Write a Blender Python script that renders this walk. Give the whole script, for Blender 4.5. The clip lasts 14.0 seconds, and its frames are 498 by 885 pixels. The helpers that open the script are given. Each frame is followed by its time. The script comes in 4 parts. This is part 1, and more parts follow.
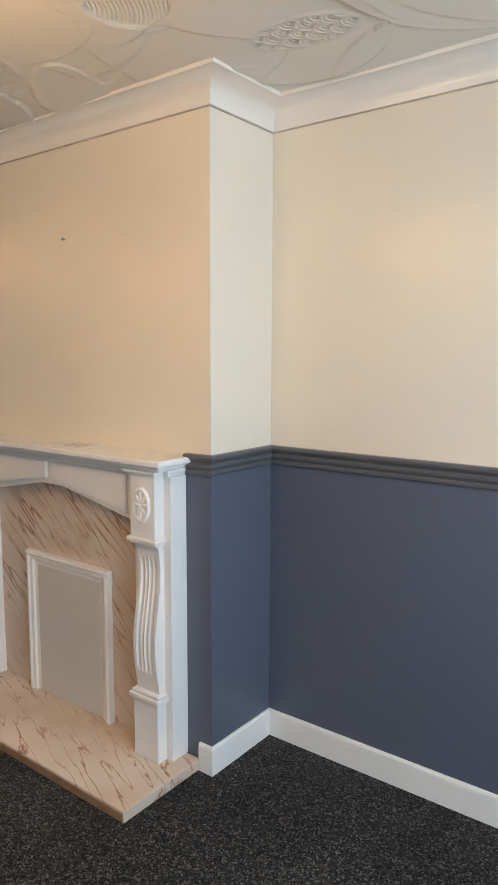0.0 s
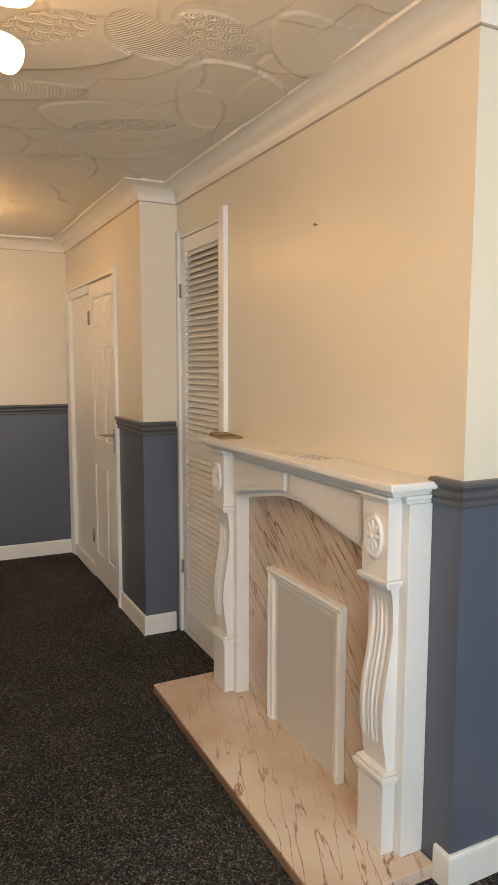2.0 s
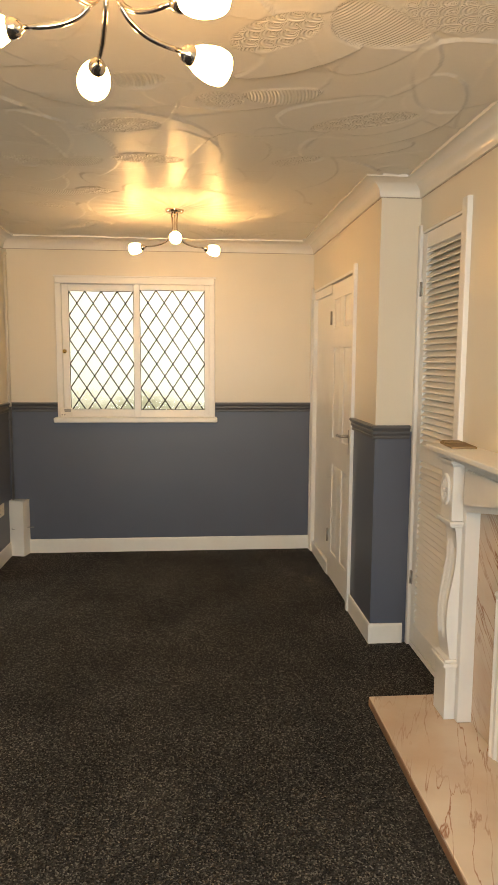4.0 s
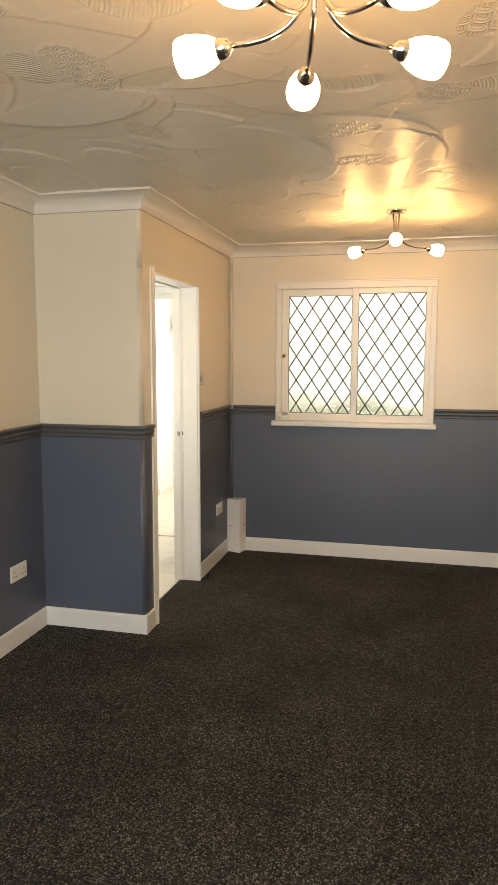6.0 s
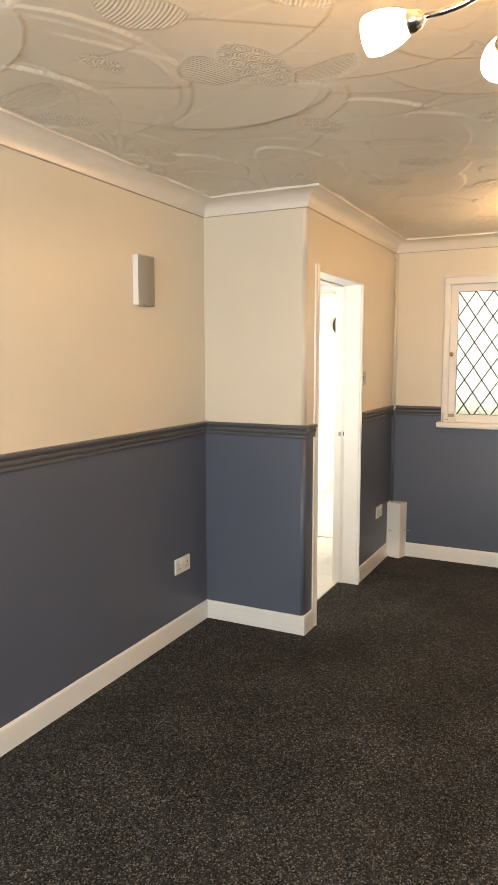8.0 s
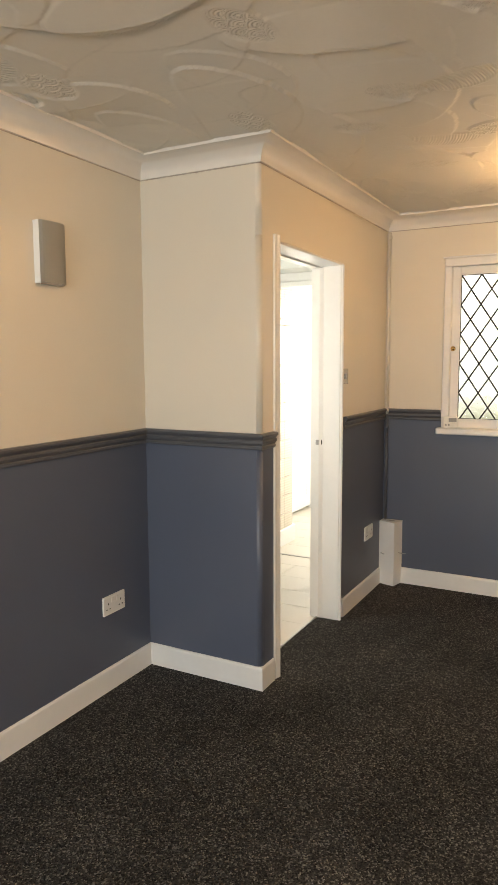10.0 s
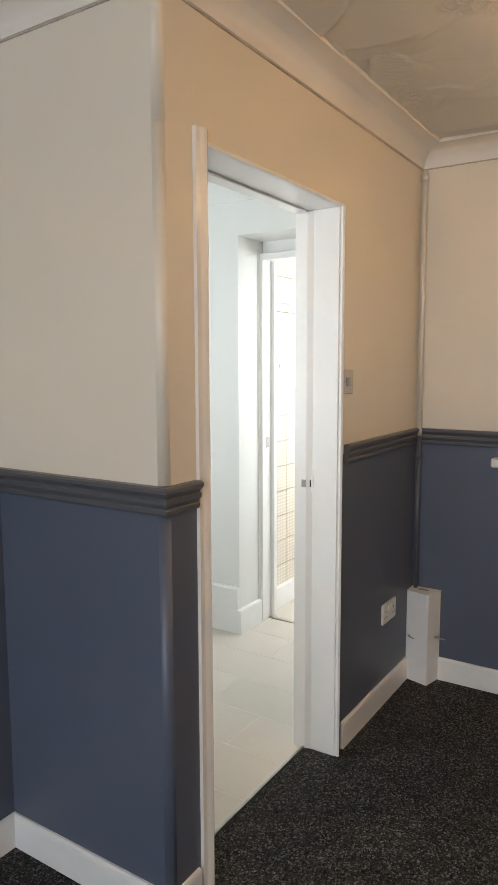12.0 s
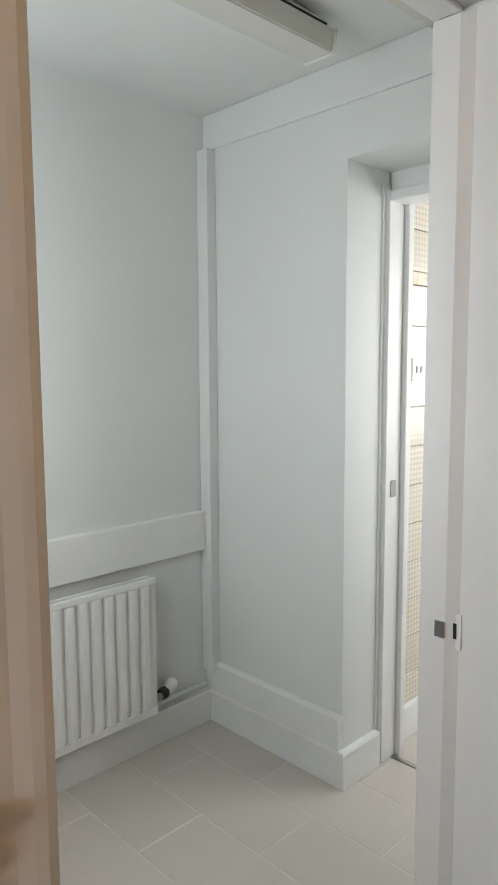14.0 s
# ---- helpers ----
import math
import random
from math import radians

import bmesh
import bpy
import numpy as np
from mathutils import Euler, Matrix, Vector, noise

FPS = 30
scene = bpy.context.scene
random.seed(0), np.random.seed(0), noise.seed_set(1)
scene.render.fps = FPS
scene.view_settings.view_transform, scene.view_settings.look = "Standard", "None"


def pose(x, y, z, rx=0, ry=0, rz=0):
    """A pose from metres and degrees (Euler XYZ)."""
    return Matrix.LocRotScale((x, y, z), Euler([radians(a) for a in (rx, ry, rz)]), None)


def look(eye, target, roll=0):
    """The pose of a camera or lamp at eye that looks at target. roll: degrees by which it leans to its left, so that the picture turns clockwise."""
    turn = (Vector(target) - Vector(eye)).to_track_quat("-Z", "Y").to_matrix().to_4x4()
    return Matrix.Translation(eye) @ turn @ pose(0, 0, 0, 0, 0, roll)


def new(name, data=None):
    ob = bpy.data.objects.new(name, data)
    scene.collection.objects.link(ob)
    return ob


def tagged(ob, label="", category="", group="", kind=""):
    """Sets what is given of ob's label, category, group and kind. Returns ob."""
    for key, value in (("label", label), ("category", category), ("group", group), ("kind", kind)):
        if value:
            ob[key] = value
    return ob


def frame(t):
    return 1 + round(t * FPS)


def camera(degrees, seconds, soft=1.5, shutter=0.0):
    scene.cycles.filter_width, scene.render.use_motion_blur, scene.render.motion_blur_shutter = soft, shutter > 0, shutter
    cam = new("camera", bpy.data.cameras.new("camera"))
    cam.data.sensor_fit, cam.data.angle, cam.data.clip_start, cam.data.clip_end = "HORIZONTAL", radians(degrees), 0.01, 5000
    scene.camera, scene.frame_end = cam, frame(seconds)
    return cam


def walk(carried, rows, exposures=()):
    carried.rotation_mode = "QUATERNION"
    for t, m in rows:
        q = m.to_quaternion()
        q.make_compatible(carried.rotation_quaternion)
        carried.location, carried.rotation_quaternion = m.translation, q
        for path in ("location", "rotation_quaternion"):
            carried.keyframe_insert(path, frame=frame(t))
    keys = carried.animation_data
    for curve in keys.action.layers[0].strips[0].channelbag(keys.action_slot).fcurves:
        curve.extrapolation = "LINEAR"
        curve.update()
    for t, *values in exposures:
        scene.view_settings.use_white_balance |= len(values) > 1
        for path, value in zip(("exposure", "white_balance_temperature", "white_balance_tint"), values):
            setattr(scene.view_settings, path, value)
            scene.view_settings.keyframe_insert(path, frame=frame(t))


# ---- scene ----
cam = camera(39.9, 14.0)
PATH = [
    (0, (0.001, 0.315, 1.501), (-1.199, 1.894, 1.248), 0.2),
    (0.5, (0.021, 0.467, 1.456), (-1.421, 1.834, 1.233), 0.1),
    (0.8, (0.002, 0.531, 1.45), (-1.538, 1.787, 1.228), 0.1),
    (1, (-0.02, 0.574, 1.443), (-1.609, 1.768, 1.224), 0.2),
    (1.5, (-0.097, 0.687, 1.454), (-1.788, 1.731, 1.23), 0.1),
    (2, (-0.151, 0.784, 1.467), (-1.935, 1.66, 1.24), 0.1),
    (2.4, (-0.169, 0.863, 1.47), (-2.027, 1.566, 1.244), 0.1),
    (2.5, (-0.171, 0.869, 1.476), (-2.046, 1.526, 1.248), 0.2),
    (3, (-0.181, 0.925, 1.48), (-2.122, 1.351, 1.254), 0.2),
    (3.2, (-0.179, 0.935, 1.482), (-2.133, 1.293, 1.253), 0.2),
    (5.3, (-0.229, 0.911, 1.508), (-2.207, 0.736, 1.272), 0.2),
    (5.5, (-0.222, 0.926, 1.501), (-2.192, 0.665, 1.268), 0.1),
    (6, (-0.269, 0.968, 1.527), (-2.199, 0.504, 1.283), 0.2),
    (6.5, (-0.279, 0.961, 1.527), (-2.164, 0.339, 1.279), 0.2),
    (7, (-0.27, 0.917, 1.522), (-2.111, 0.175, 1.275), 0.2),
    (7.5, (-0.272, 0.912, 1.524), (-2.073, 0.079, 1.275), 0.1),
    (10, (-1.085, 0.909, 1.474), (-2.833, -0.033, 1.239), -0.3),
    (10.5, (-1.409, 0.871, 1.48), (-3.154, -0.077, 1.244), -0.3),
    (11, (-1.742, 0.763, 1.487), (-3.483, -0.193, 1.251), -0.2),
    (11.5, (-2.107, 0.694, 1.461), (-3.829, -0.297, 1.233), -0.3),
    (12, (-2.453, 0.597, 1.454), (-4.124, -0.477, 1.226), -0.2),
    (12.5, (-2.782, 0.447, 1.461), (-4.401, -0.703, 1.231), -0.4),
    (13, (-3.123, 0.324, 1.46), (-4.69, -0.897, 1.23), -0.5),
    (13.2, (-3.251, 0.271, 1.466), (-4.784, -0.994, 1.244), -0.4),
    (13.5, (-3.413, 0.176, 1.465), (-4.886, -1.158, 1.243), -0.3),
    (13.7, (-3.511, 0.105, 1.452), (-4.947, -1.269, 1.232), -0.3),
    (14, (-3.649, -0.01, 1.45), (-5.042, -1.429, 1.233), -0.3),
]
EXPOSURES = [(0, -0.08, 6800, 11), (1.0, -0.08, 6950, 11), (2.0, 0.0, 7900, 12), (3.2, 0.1, 9200, 11), (5.3, 0.2, 8500, 10), (6.0, 0.2, 8300, 10), (6.6, 0.25, 8200, 10), (7.5, 0.62, 8000, 11), (10.0, 0.34, 7900, 11), (10.6, 0.28, 7400, 11), (11.0, 0.36, 7000, 10), (12.0, 0.05, 6600, 10.5), (13.0, -0.15, 6500, 11), (14.0, -0.6, 6500, 11)]
walk(cam, [(t, look(eye, target, roll)) for t, eye, target, roll in PATH], EXPOSURES)

# ---- world and lights ----
world = bpy.data.worlds.new("sky")
scene.world = world
world.use_nodes = True
wn = world.node_tree
sky = wn.nodes.new("ShaderNodeTexSky")
sky.sky_type, sky.sun_disc, sky.sun_elevation, sky.sun_rotation = "NISHITA", False, radians(42), radians(60)
wn.links.new(sky.outputs[0], wn.nodes["Background"].inputs[0])
wn.nodes["Background"].inputs[1].default_value = 0.12


def sun_lamp(strength):
    data = bpy.data.lights.new("sun", "SUN")
    data.energy, data.angle, data.color = strength, radians(1.0), (1.0, 0.95, 0.88)
    ob = new("sun", data)
    ob.matrix_world = look((0, 0, 10), (-3.4, -4.4, 5.0))
    return ob


def area_lamp(name, eye, target, w, h, power, colour):
    data = bpy.data.lights.new(name, "AREA")
    data.shape, data.size, data.size_y, data.energy, data.color = "RECTANGLE", w, h, power, colour
    ob = new(name, data)
    ob.matrix_world = look(eye, target)
    return ob


sun_lamp(2.5)
area_lamp("daylight_front", (1.52, 0.75, 1.5), (0.5, 0.75, 1.44), 2.5, 1.3, 105, (0.66, 0.82, 1.0))
area_lamp("daylight_back_room", (-6.85, -0.50, 1.5), (-6.75, -1.5, 1.1), 1.6, 1.05, 47, (0.96, 0.98, 1.0))
# Fill lamp added to brighten the utility room; its wall has no window.
area_lamp("fill_utility", (-3.83, -1.4, 1.5), (-4.8, -1.45, 1.45), 0.8, 1.0, 17.0, (0.88, 0.96, 1.0))
BULB = 100.0


# ---- materials ----
def mat(name, colour, rough=0.5, metal=0.0, spread=0.06, scale=6.0, fine=90.0, bump=0.05, depth=0.002, coat=0.0):
    """A painted or plain surface: colour varied at two scales, gloss varied, fine relief."""
    m = bpy.data.materials.new(name)
    m.use_nodes = True
    n, l = m.node_tree.nodes, m.node_tree.links
    b = n["Principled BSDF"]
    tc = n.new("ShaderNodeTexCoord")
    big, small = n.new("ShaderNodeTexNoise"), n.new("ShaderNodeTexNoise")
    big.inputs["Scale"].default_value, small.inputs["Scale"].default_value = scale, fine
    big.inputs["Detail"].default_value, small.inputs["Detail"].default_value = 4, 3
    for t in (big, small):
        l.new(tc.outputs["Object"], t.inputs["Vector"])
    add = n.new("ShaderNodeMath")
    add.operation = "MULTIPLY_ADD"
    add.inputs[1].default_value = 0.3
    l.new(small.outputs["Fac"], add.inputs[0])
    l.new(big.outputs["Fac"], add.inputs[2])
    ramp = n.new("ShaderNodeMapRange")
    ramp.inputs[1].default_value, ramp.inputs[2].default_value = 0.4, 0.9
    ramp.inputs[3].default_value, ramp.inputs[4].default_value = 1 - spread, 1 + spread
    l.new(add.outputs[0], ramp.inputs[0])
    mul = n.new("ShaderNodeVectorMath")
    mul.operation = "SCALE"
    mul.inputs[0].default_value = colour
    l.new(ramp.outputs[0], mul.inputs["Scale"])
    l.new(mul.outputs[0], b.inputs["Base Color"])
    rr = n.new("ShaderNodeMapRange")
    rr.inputs[3].default_value, rr.inputs[4].default_value = max(rough - 0.08, 0.02), rough + 0.08
    l.new(big.outputs["Fac"], rr.inputs[0])
    l.new(rr.outputs[0], b.inputs["Roughness"])
    b.inputs["Metallic"].default_value = metal
    b.inputs["Coat Weight"].default_value = coat
    bp = n.new("ShaderNodeBump")
    bp.inputs["Strength"].default_value, bp.inputs["Distance"].default_value = bump * 4, depth
    l.new(add.outputs[0], bp.inputs["Height"])
    l.new(bp.outputs[0], b.inputs["Normal"])
    return m


def carpet_mat():
    m = mat("carpet", (0.020, 0.020, 0.022), 0.95, spread=0.15, scale=1.6, fine=260, bump=0.2, depth=0.006)
    n, l = m.node_tree.nodes, m.node_tree.links
    b = n["Principled BSDF"]
    tc = n.new("ShaderNodeTexCoord")
    v = n.new("ShaderNodeTexVoronoi")
    v.inputs["Scale"].default_value = 200
    l.new(tc.outputs["Object"], v.inputs["Vector"])
    v2 = n.new("ShaderNodeTexNoise")
    v2.inputs["Scale"].default_value, v2.inputs["Detail"].default_value = 2.2, 5
    l.new(tc.outputs["Object"], v2.inputs["Vector"])
    sep = n.new("ShaderNodeSeparateColor")
    l.new(v.outputs["Color"], sep.inputs[0])
    cr = n.new("ShaderNodeValToRGB")
    e = cr.color_ramp.elements
    e[0].position, e[0].color = 0.0, (0.012, 0.0115, 0.012, 1)
    e[1].position, e[1].color = 1.0, (0.165, 0.16, 0.153, 1)
    k = cr.color_ramp.elements.new(0.76)
    k.color = (0.054, 0.0525, 0.051, 1)
    l.new(sep.outputs[0], cr.inputs[0])
    mr = n.new("ShaderNodeMapRange")
    mr.inputs[1].default_value, mr.inputs[2].default_value = 0.3, 0.7
    mr.inputs[3].default_value, mr.inputs[4].default_value = 0.75, 1.3
    l.new(v2.outputs["Fac"], mr.inputs[0])
    sc = n.new("ShaderNodeVectorMath")
    sc.operation = "SCALE"
    l.new(cr.outputs[0], sc.inputs[0])
    l.new(mr.outputs[0], sc.inputs["Scale"])
    l.new(sc.outputs[0], b.inputs["Base Color"])
    bp = n.new("ShaderNodeBump")
    bp.inputs["Strength"].default_value, bp.inputs["Distance"].default_value = 1.0, 0.006
    l.new(v.outputs["Distance"], bp.inputs["Height"])
    l.new(bp.outputs[0], b.inputs["Normal"])
    b.inputs["Specular IOR Level"].default_value = 0.15
    return m


def marble_mat(name, turn, grain, width):
    m = bpy.data.materials.new(name)
    m.use_nodes = True
    n, l = m.node_tree.nodes, m.node_tree.links
    b = n["Principled BSDF"]
    tc, mp = n.new("ShaderNodeTexCoord"), n.new("ShaderNodeMapping")
    mp.vector_type = "TEXTURE"
    mp.inputs["Rotation"].default_value = turn
    mp.inputs["Scale"].default_value = grain
    l.new(tc.outputs["Object"], mp.inputs[0])
    vein, mask, cloud = (n.new("ShaderNodeTexNoise") for _ in range(3))
    vein.inputs["Scale"].default_value, vein.inputs["Detail"].default_value, vein.inputs["Distortion"].default_value = 1.7, 7, 0.35
    mask.inputs["Scale"].default_value, mask.inputs["Detail"].default_value = 2.6, 4
    cloud.inputs["Scale"].default_value, cloud.inputs["Detail"].default_value = 3.0, 5
    l.new(mp.outputs[0], vein.inputs["Vector"])
    l.new(tc.outputs["Object"], mask.inputs["Vector"])
    l.new(tc.outputs["Object"], cloud.inputs["Vector"])
    dist = n.new("ShaderNodeMath")
    dist.operation = "SUBTRACT"
    dist.inputs[1].default_value = 0.5
    l.new(vein.outputs["Fac"], dist.inputs[0])
    ab = n.new("ShaderNodeMath")
    ab.operation = "ABSOLUTE"
    l.new(dist.outputs[0], ab.inputs[0])
    line = n.new("ShaderNodeMapRange")
    line.inputs[1].default_value, line.inputs[2].default_value = 0.0, width
    line.inputs[3].default_value, line.inputs[4].default_value = 1, 0
    l.new(ab.outputs[0], line.inputs[0])
    mk = n.new("ShaderNodeMapRange")
    mk.inputs[1].default_value, mk.inputs[2].default_value = 0.38, 0.60
    l.new(mask.outputs["Fac"], mk.inputs[0])
    mm = n.new("ShaderNodeMath")
    mm.operation = "MULTIPLY"
    l.new(line.outputs[0], mm.inputs[0])
    l.new(mk.outputs[0], mm.inputs[1])
    base = n.new("ShaderNodeValToRGB")
    e = base.color_ramp.elements
    e[0].position, e[0].color = 0.35, (0.57, 0.43, 0.33, 1)
    e[1].position, e[1].color = 0.65, (0.67, 0.58, 0.485, 1)
    l.new(cloud.outputs["Fac"], base.inputs[0])
    mix = n.new("ShaderNodeMix")
    mix.data_type = "RGBA"
    mix.inputs["B"].default_value = (0.31, 0.135, 0.075, 1)
    l.new(mm.outputs[0], mix.inputs["Factor"])
    l.new(base.outputs[0], mix.inputs["A"])
    l.new(mix.outputs["Result"], b.inputs["Base Color"])
    b.inputs["Roughness"].default_value = 0.22
    return m


def ceiling_mat():
    m = mat("plaster_ceiling", (0.68, 0.65, 0.585), 0.40, spread=0.04, scale=2.0, fine=60, bump=0.03)
    n, l = m.node_tree.nodes, m.node_tree.links
    b = n["Principled BSDF"]
    b.inputs["Specular IOR Level"].default_value = 0.4
    ph, mk = n.new("ShaderNodeAttribute"), n.new("ShaderNodeAttribute")
    ph.attribute_name, mk.attribute_name = "phase", "comb"
    s = n.new("ShaderNodeMath")
    s.operation = "SINE"
    l.new(ph.outputs["Fac"], s.inputs[0])
    mu = n.new("ShaderNodeMath")
    mu.operation = "MULTIPLY"
    l.new(s.outputs[0], mu.inputs[0])
    l.new(mk.outputs["Fac"], mu.inputs[1])
    bp = n.new("ShaderNodeBump")
    bp.inputs["Strength"].default_value, bp.inputs["Distance"].default_value = 0.75, 0.0012
    l.new(mu.outputs[0], bp.inputs["Height"])
    old = b.inputs["Normal"].links[0].from_socket
    l.new(old, bp.inputs["Normal"])
    l.new(bp.outputs[0], b.inputs["Normal"])
    return m


def glow(name, colour, strength):
    m = bpy.data.materials.new(name)
    m.use_nodes = True
    b = m.node_tree.nodes["Principled BSDF"]
    b.inputs["Base Color"].default_value = (0.9, 0.9, 0.88, 1)
    b.inputs["Emission Color"].default_value = (*colour, 1)
    b.inputs["Emission Strength"].default_value = strength
    b.inputs["Roughness"].default_value = 0.15
    return m


def glass_mat(name, rough, relief):
    m = bpy.data.materials.new(name)
    m.use_nodes = True
    n, l = m.node_tree.nodes, m.node_tree.links
    b = n["Principled BSDF"]
    b.inputs["Transmission Weight"].default_value = 1.0
    b.inputs["Roughness"].default_value = rough
    b.inputs["IOR"].default_value = 1.3
    b.inputs["Base Color"].default_value = (0.97, 0.98, 0.97, 1)
    t, tc = n.new("ShaderNodeTexVoronoi"), n.new("ShaderNodeTexCoord")
    t.inputs["Scale"].default_value = 28
    l.new(tc.outputs["Object"], t.inputs["Vector"])
    bp = n.new("ShaderNodeBump")
    bp.inputs["Strength"].default_value, bp.inputs["Distance"].default_value = relief, 0.01
    l.new(t.outputs["Distance"], bp.inputs["Height"])
    l.new(bp.outputs[0], b.inputs["Normal"])
    return m


def outdoor_mat():
    """The garden sheet beyond the leaded window, daylight put in as emission: pale sky, a hazy hedge line low down."""
    m = bpy.data.materials.new("glowing_garden_sheet")
    m.use_nodes = True
    n, l = m.node_tree.nodes, m.node_tree.links
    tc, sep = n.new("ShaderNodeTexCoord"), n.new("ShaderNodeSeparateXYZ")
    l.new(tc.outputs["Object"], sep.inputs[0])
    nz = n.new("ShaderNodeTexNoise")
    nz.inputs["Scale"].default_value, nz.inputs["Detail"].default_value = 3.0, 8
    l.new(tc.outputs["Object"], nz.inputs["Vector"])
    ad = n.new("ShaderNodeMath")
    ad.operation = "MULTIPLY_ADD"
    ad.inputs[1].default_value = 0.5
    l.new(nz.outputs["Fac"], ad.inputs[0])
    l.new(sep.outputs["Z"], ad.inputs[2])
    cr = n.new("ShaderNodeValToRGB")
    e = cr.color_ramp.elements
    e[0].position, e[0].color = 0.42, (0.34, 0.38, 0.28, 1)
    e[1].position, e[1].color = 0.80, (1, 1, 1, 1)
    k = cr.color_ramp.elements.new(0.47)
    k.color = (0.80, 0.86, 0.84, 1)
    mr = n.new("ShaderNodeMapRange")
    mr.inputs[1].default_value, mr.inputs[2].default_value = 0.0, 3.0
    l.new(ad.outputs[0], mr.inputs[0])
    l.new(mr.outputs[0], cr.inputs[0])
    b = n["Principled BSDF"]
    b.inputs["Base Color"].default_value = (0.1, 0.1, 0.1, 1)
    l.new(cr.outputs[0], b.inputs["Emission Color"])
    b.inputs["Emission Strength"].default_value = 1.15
    return m


def tile_mat(name, colour, rough, weave=0.0):
    m = mat(name, colour, rough, spread=0.05, scale=3.0, fine=50, bump=0.02)
    n, l = m.node_tree.nodes, m.node_tree.links
    b = n["Principled BSDF"]
    inf = n.new("ShaderNodeObjectInfo")
    mr = n.new("ShaderNodeMapRange")
    mr.inputs[3].default_value, mr.inputs[4].default_value = 0.95, 1.04
    l.new(inf.outputs["Random"], mr.inputs[0])
    sc = n.new("ShaderNodeVectorMath")
    sc.operation = "SCALE"
    old = b.inputs["Base Color"].links[0].from_socket
    l.new(old, sc.inputs[0])
    l.new(mr.outputs[0], sc.inputs["Scale"])
    l.new(sc.outputs[0], b.inputs["Base Color"])
    if weave:
        tc, mp = n.new("ShaderNodeTexCoord"), n.new("ShaderNodeMapping")
        mp.inputs["Rotation"].default_value = (0, radians(45), 0)
        l.new(tc.outputs["Object"], mp.inputs[0])
        ch = n.new("ShaderNodeTexChecker")
        ch.inputs["Scale"].default_value = 70
        l.new(mp.outputs[0], ch.inputs["Vector"])
        mx = n.new("ShaderNodeMix")
        mx.data_type = "RGBA"
        mx.inputs["B"].default_value = (*[c * 0.8 for c in colour], 1)
        l.new(ch.outputs["Fac"], mx.inputs["Factor"])
        l.new(sc.outputs[0], mx.inputs["A"])
        l.new(mx.outputs["Result"], b.inputs["Base Color"])
    return m


CREAM = mat("cream_wall_paint", (0.72, 0.655, 0.545), 0.325, spread=0.03, scale=1.5, fine=140, bump=0.04)
BLUE = mat("slate_blue_wall_paint", (0.093, 0.108, 0.148), 0.40, spread=0.05, scale=1.5, fine=140, bump=0.04)
DADO = mat("slate_grey_gloss", (0.095, 0.096, 0.105), 0.34, spread=0.05)
WHITE = mat("white_gloss_paint", (0.80, 0.785, 0.755), 0.33, spread=0.03, scale=5, fine=40, bump=0.03)
COVE = mat("cove_paint", (0.74, 0.70, 0.635), 0.20, spread=0.03, scale=3, fine=40)
PALE = mat("pale_wall_paint", (0.74, 0.75, 0.73), 0.55, spread=0.03, scale=2, fine=120, bump=0.05)
UWHITE = mat("utility_white_paint", (0.80, 0.80, 0.78), 0.35, spread=0.04, scale=4, fine=50)
FIRE = mat("fire_surround_white", (0.75, 0.74, 0.72), 0.34, spread=0.03, scale=6, fine=50)
BOARDM = mat("grey_board_paint", (0.60, 0.58, 0.54), 0.4, spread=0.03)
CARPET = carpet_mat()
MARBLE, MARBLE_H = marble_mat("pink_marble_back", (0, radians(40), 0), (0.75, 0.3, 0.085), 0.032), marble_mat("pink_marble_hearth", (0, 0, radians(-22)), (0.9, 0.10, 0.3), 0.017)
EDGE = mat("marble_edge_brown", (0.30, 0.17, 0.10), 0.35, spread=0.3, scale=20, fine=120)
CEIL = ceiling_mat()
CHROME = mat("polished_chrome", (0.62, 0.56, 0.50), 0.12, metal=1.0, spread=0.04)
BRASS = mat("brass", (0.66, 0.45, 0.18), 0.2, metal=1.0, spread=0.05)
STEEL = mat("worn_steel", (0.40, 0.39, 0.37), 0.35, metal=1.0, spread=0.2, scale=30)
PLASTIC = mat("white_plastic", (0.80, 0.78, 0.73), 0.34, spread=0.02)
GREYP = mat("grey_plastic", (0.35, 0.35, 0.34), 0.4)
BLACK = mat("black_plastic", (0.012, 0.012, 0.012), 0.4)
LEAD = mat("lead_came", (0.025, 0.024, 0.023), 0.55, metal=0.0, spread=0.2)
CARD = mat("brown_card", (0.26, 0.17, 0.09), 0.7, spread=0.15)
PAPER = mat("printed_paper", (0.72, 0.71, 0.70), 0.7, spread=0.03)
INK = mat("printed_ink", (0.30, 0.29, 0.31), 0.7)
LAMPM = mat("lamp_shade_grey_glass", (0.56, 0.54, 0.48), 0.35, spread=0.04)
TUBEM = mat("fluorescent_diffuser", (0.64, 0.63, 0.58), 0.35, spread=0.05)
FTILE, GROUT = tile_mat("greige_floor_tile", (0.55, 0.51, 0.445), 0.34), mat("pale_grout", (0.66, 0.64, 0.59), 0.8)
WTILE = tile_mat("cream_wall_tile", (0.74, 0.67, 0.56), 0.18, weave=1.0)
WTILE_W = tile_mat("white_embossed_tile", (0.80, 0.79, 0.76), 0.12, weave=0.5)
BORDER = mat("patterned_border_tile", (0.55, 0.42, 0.28), 0.2, spread=0.45, scale=60, fine=140)
GLOBE = glow("lit_opal_glass", (1.0, 0.59, 0.26), BULB)
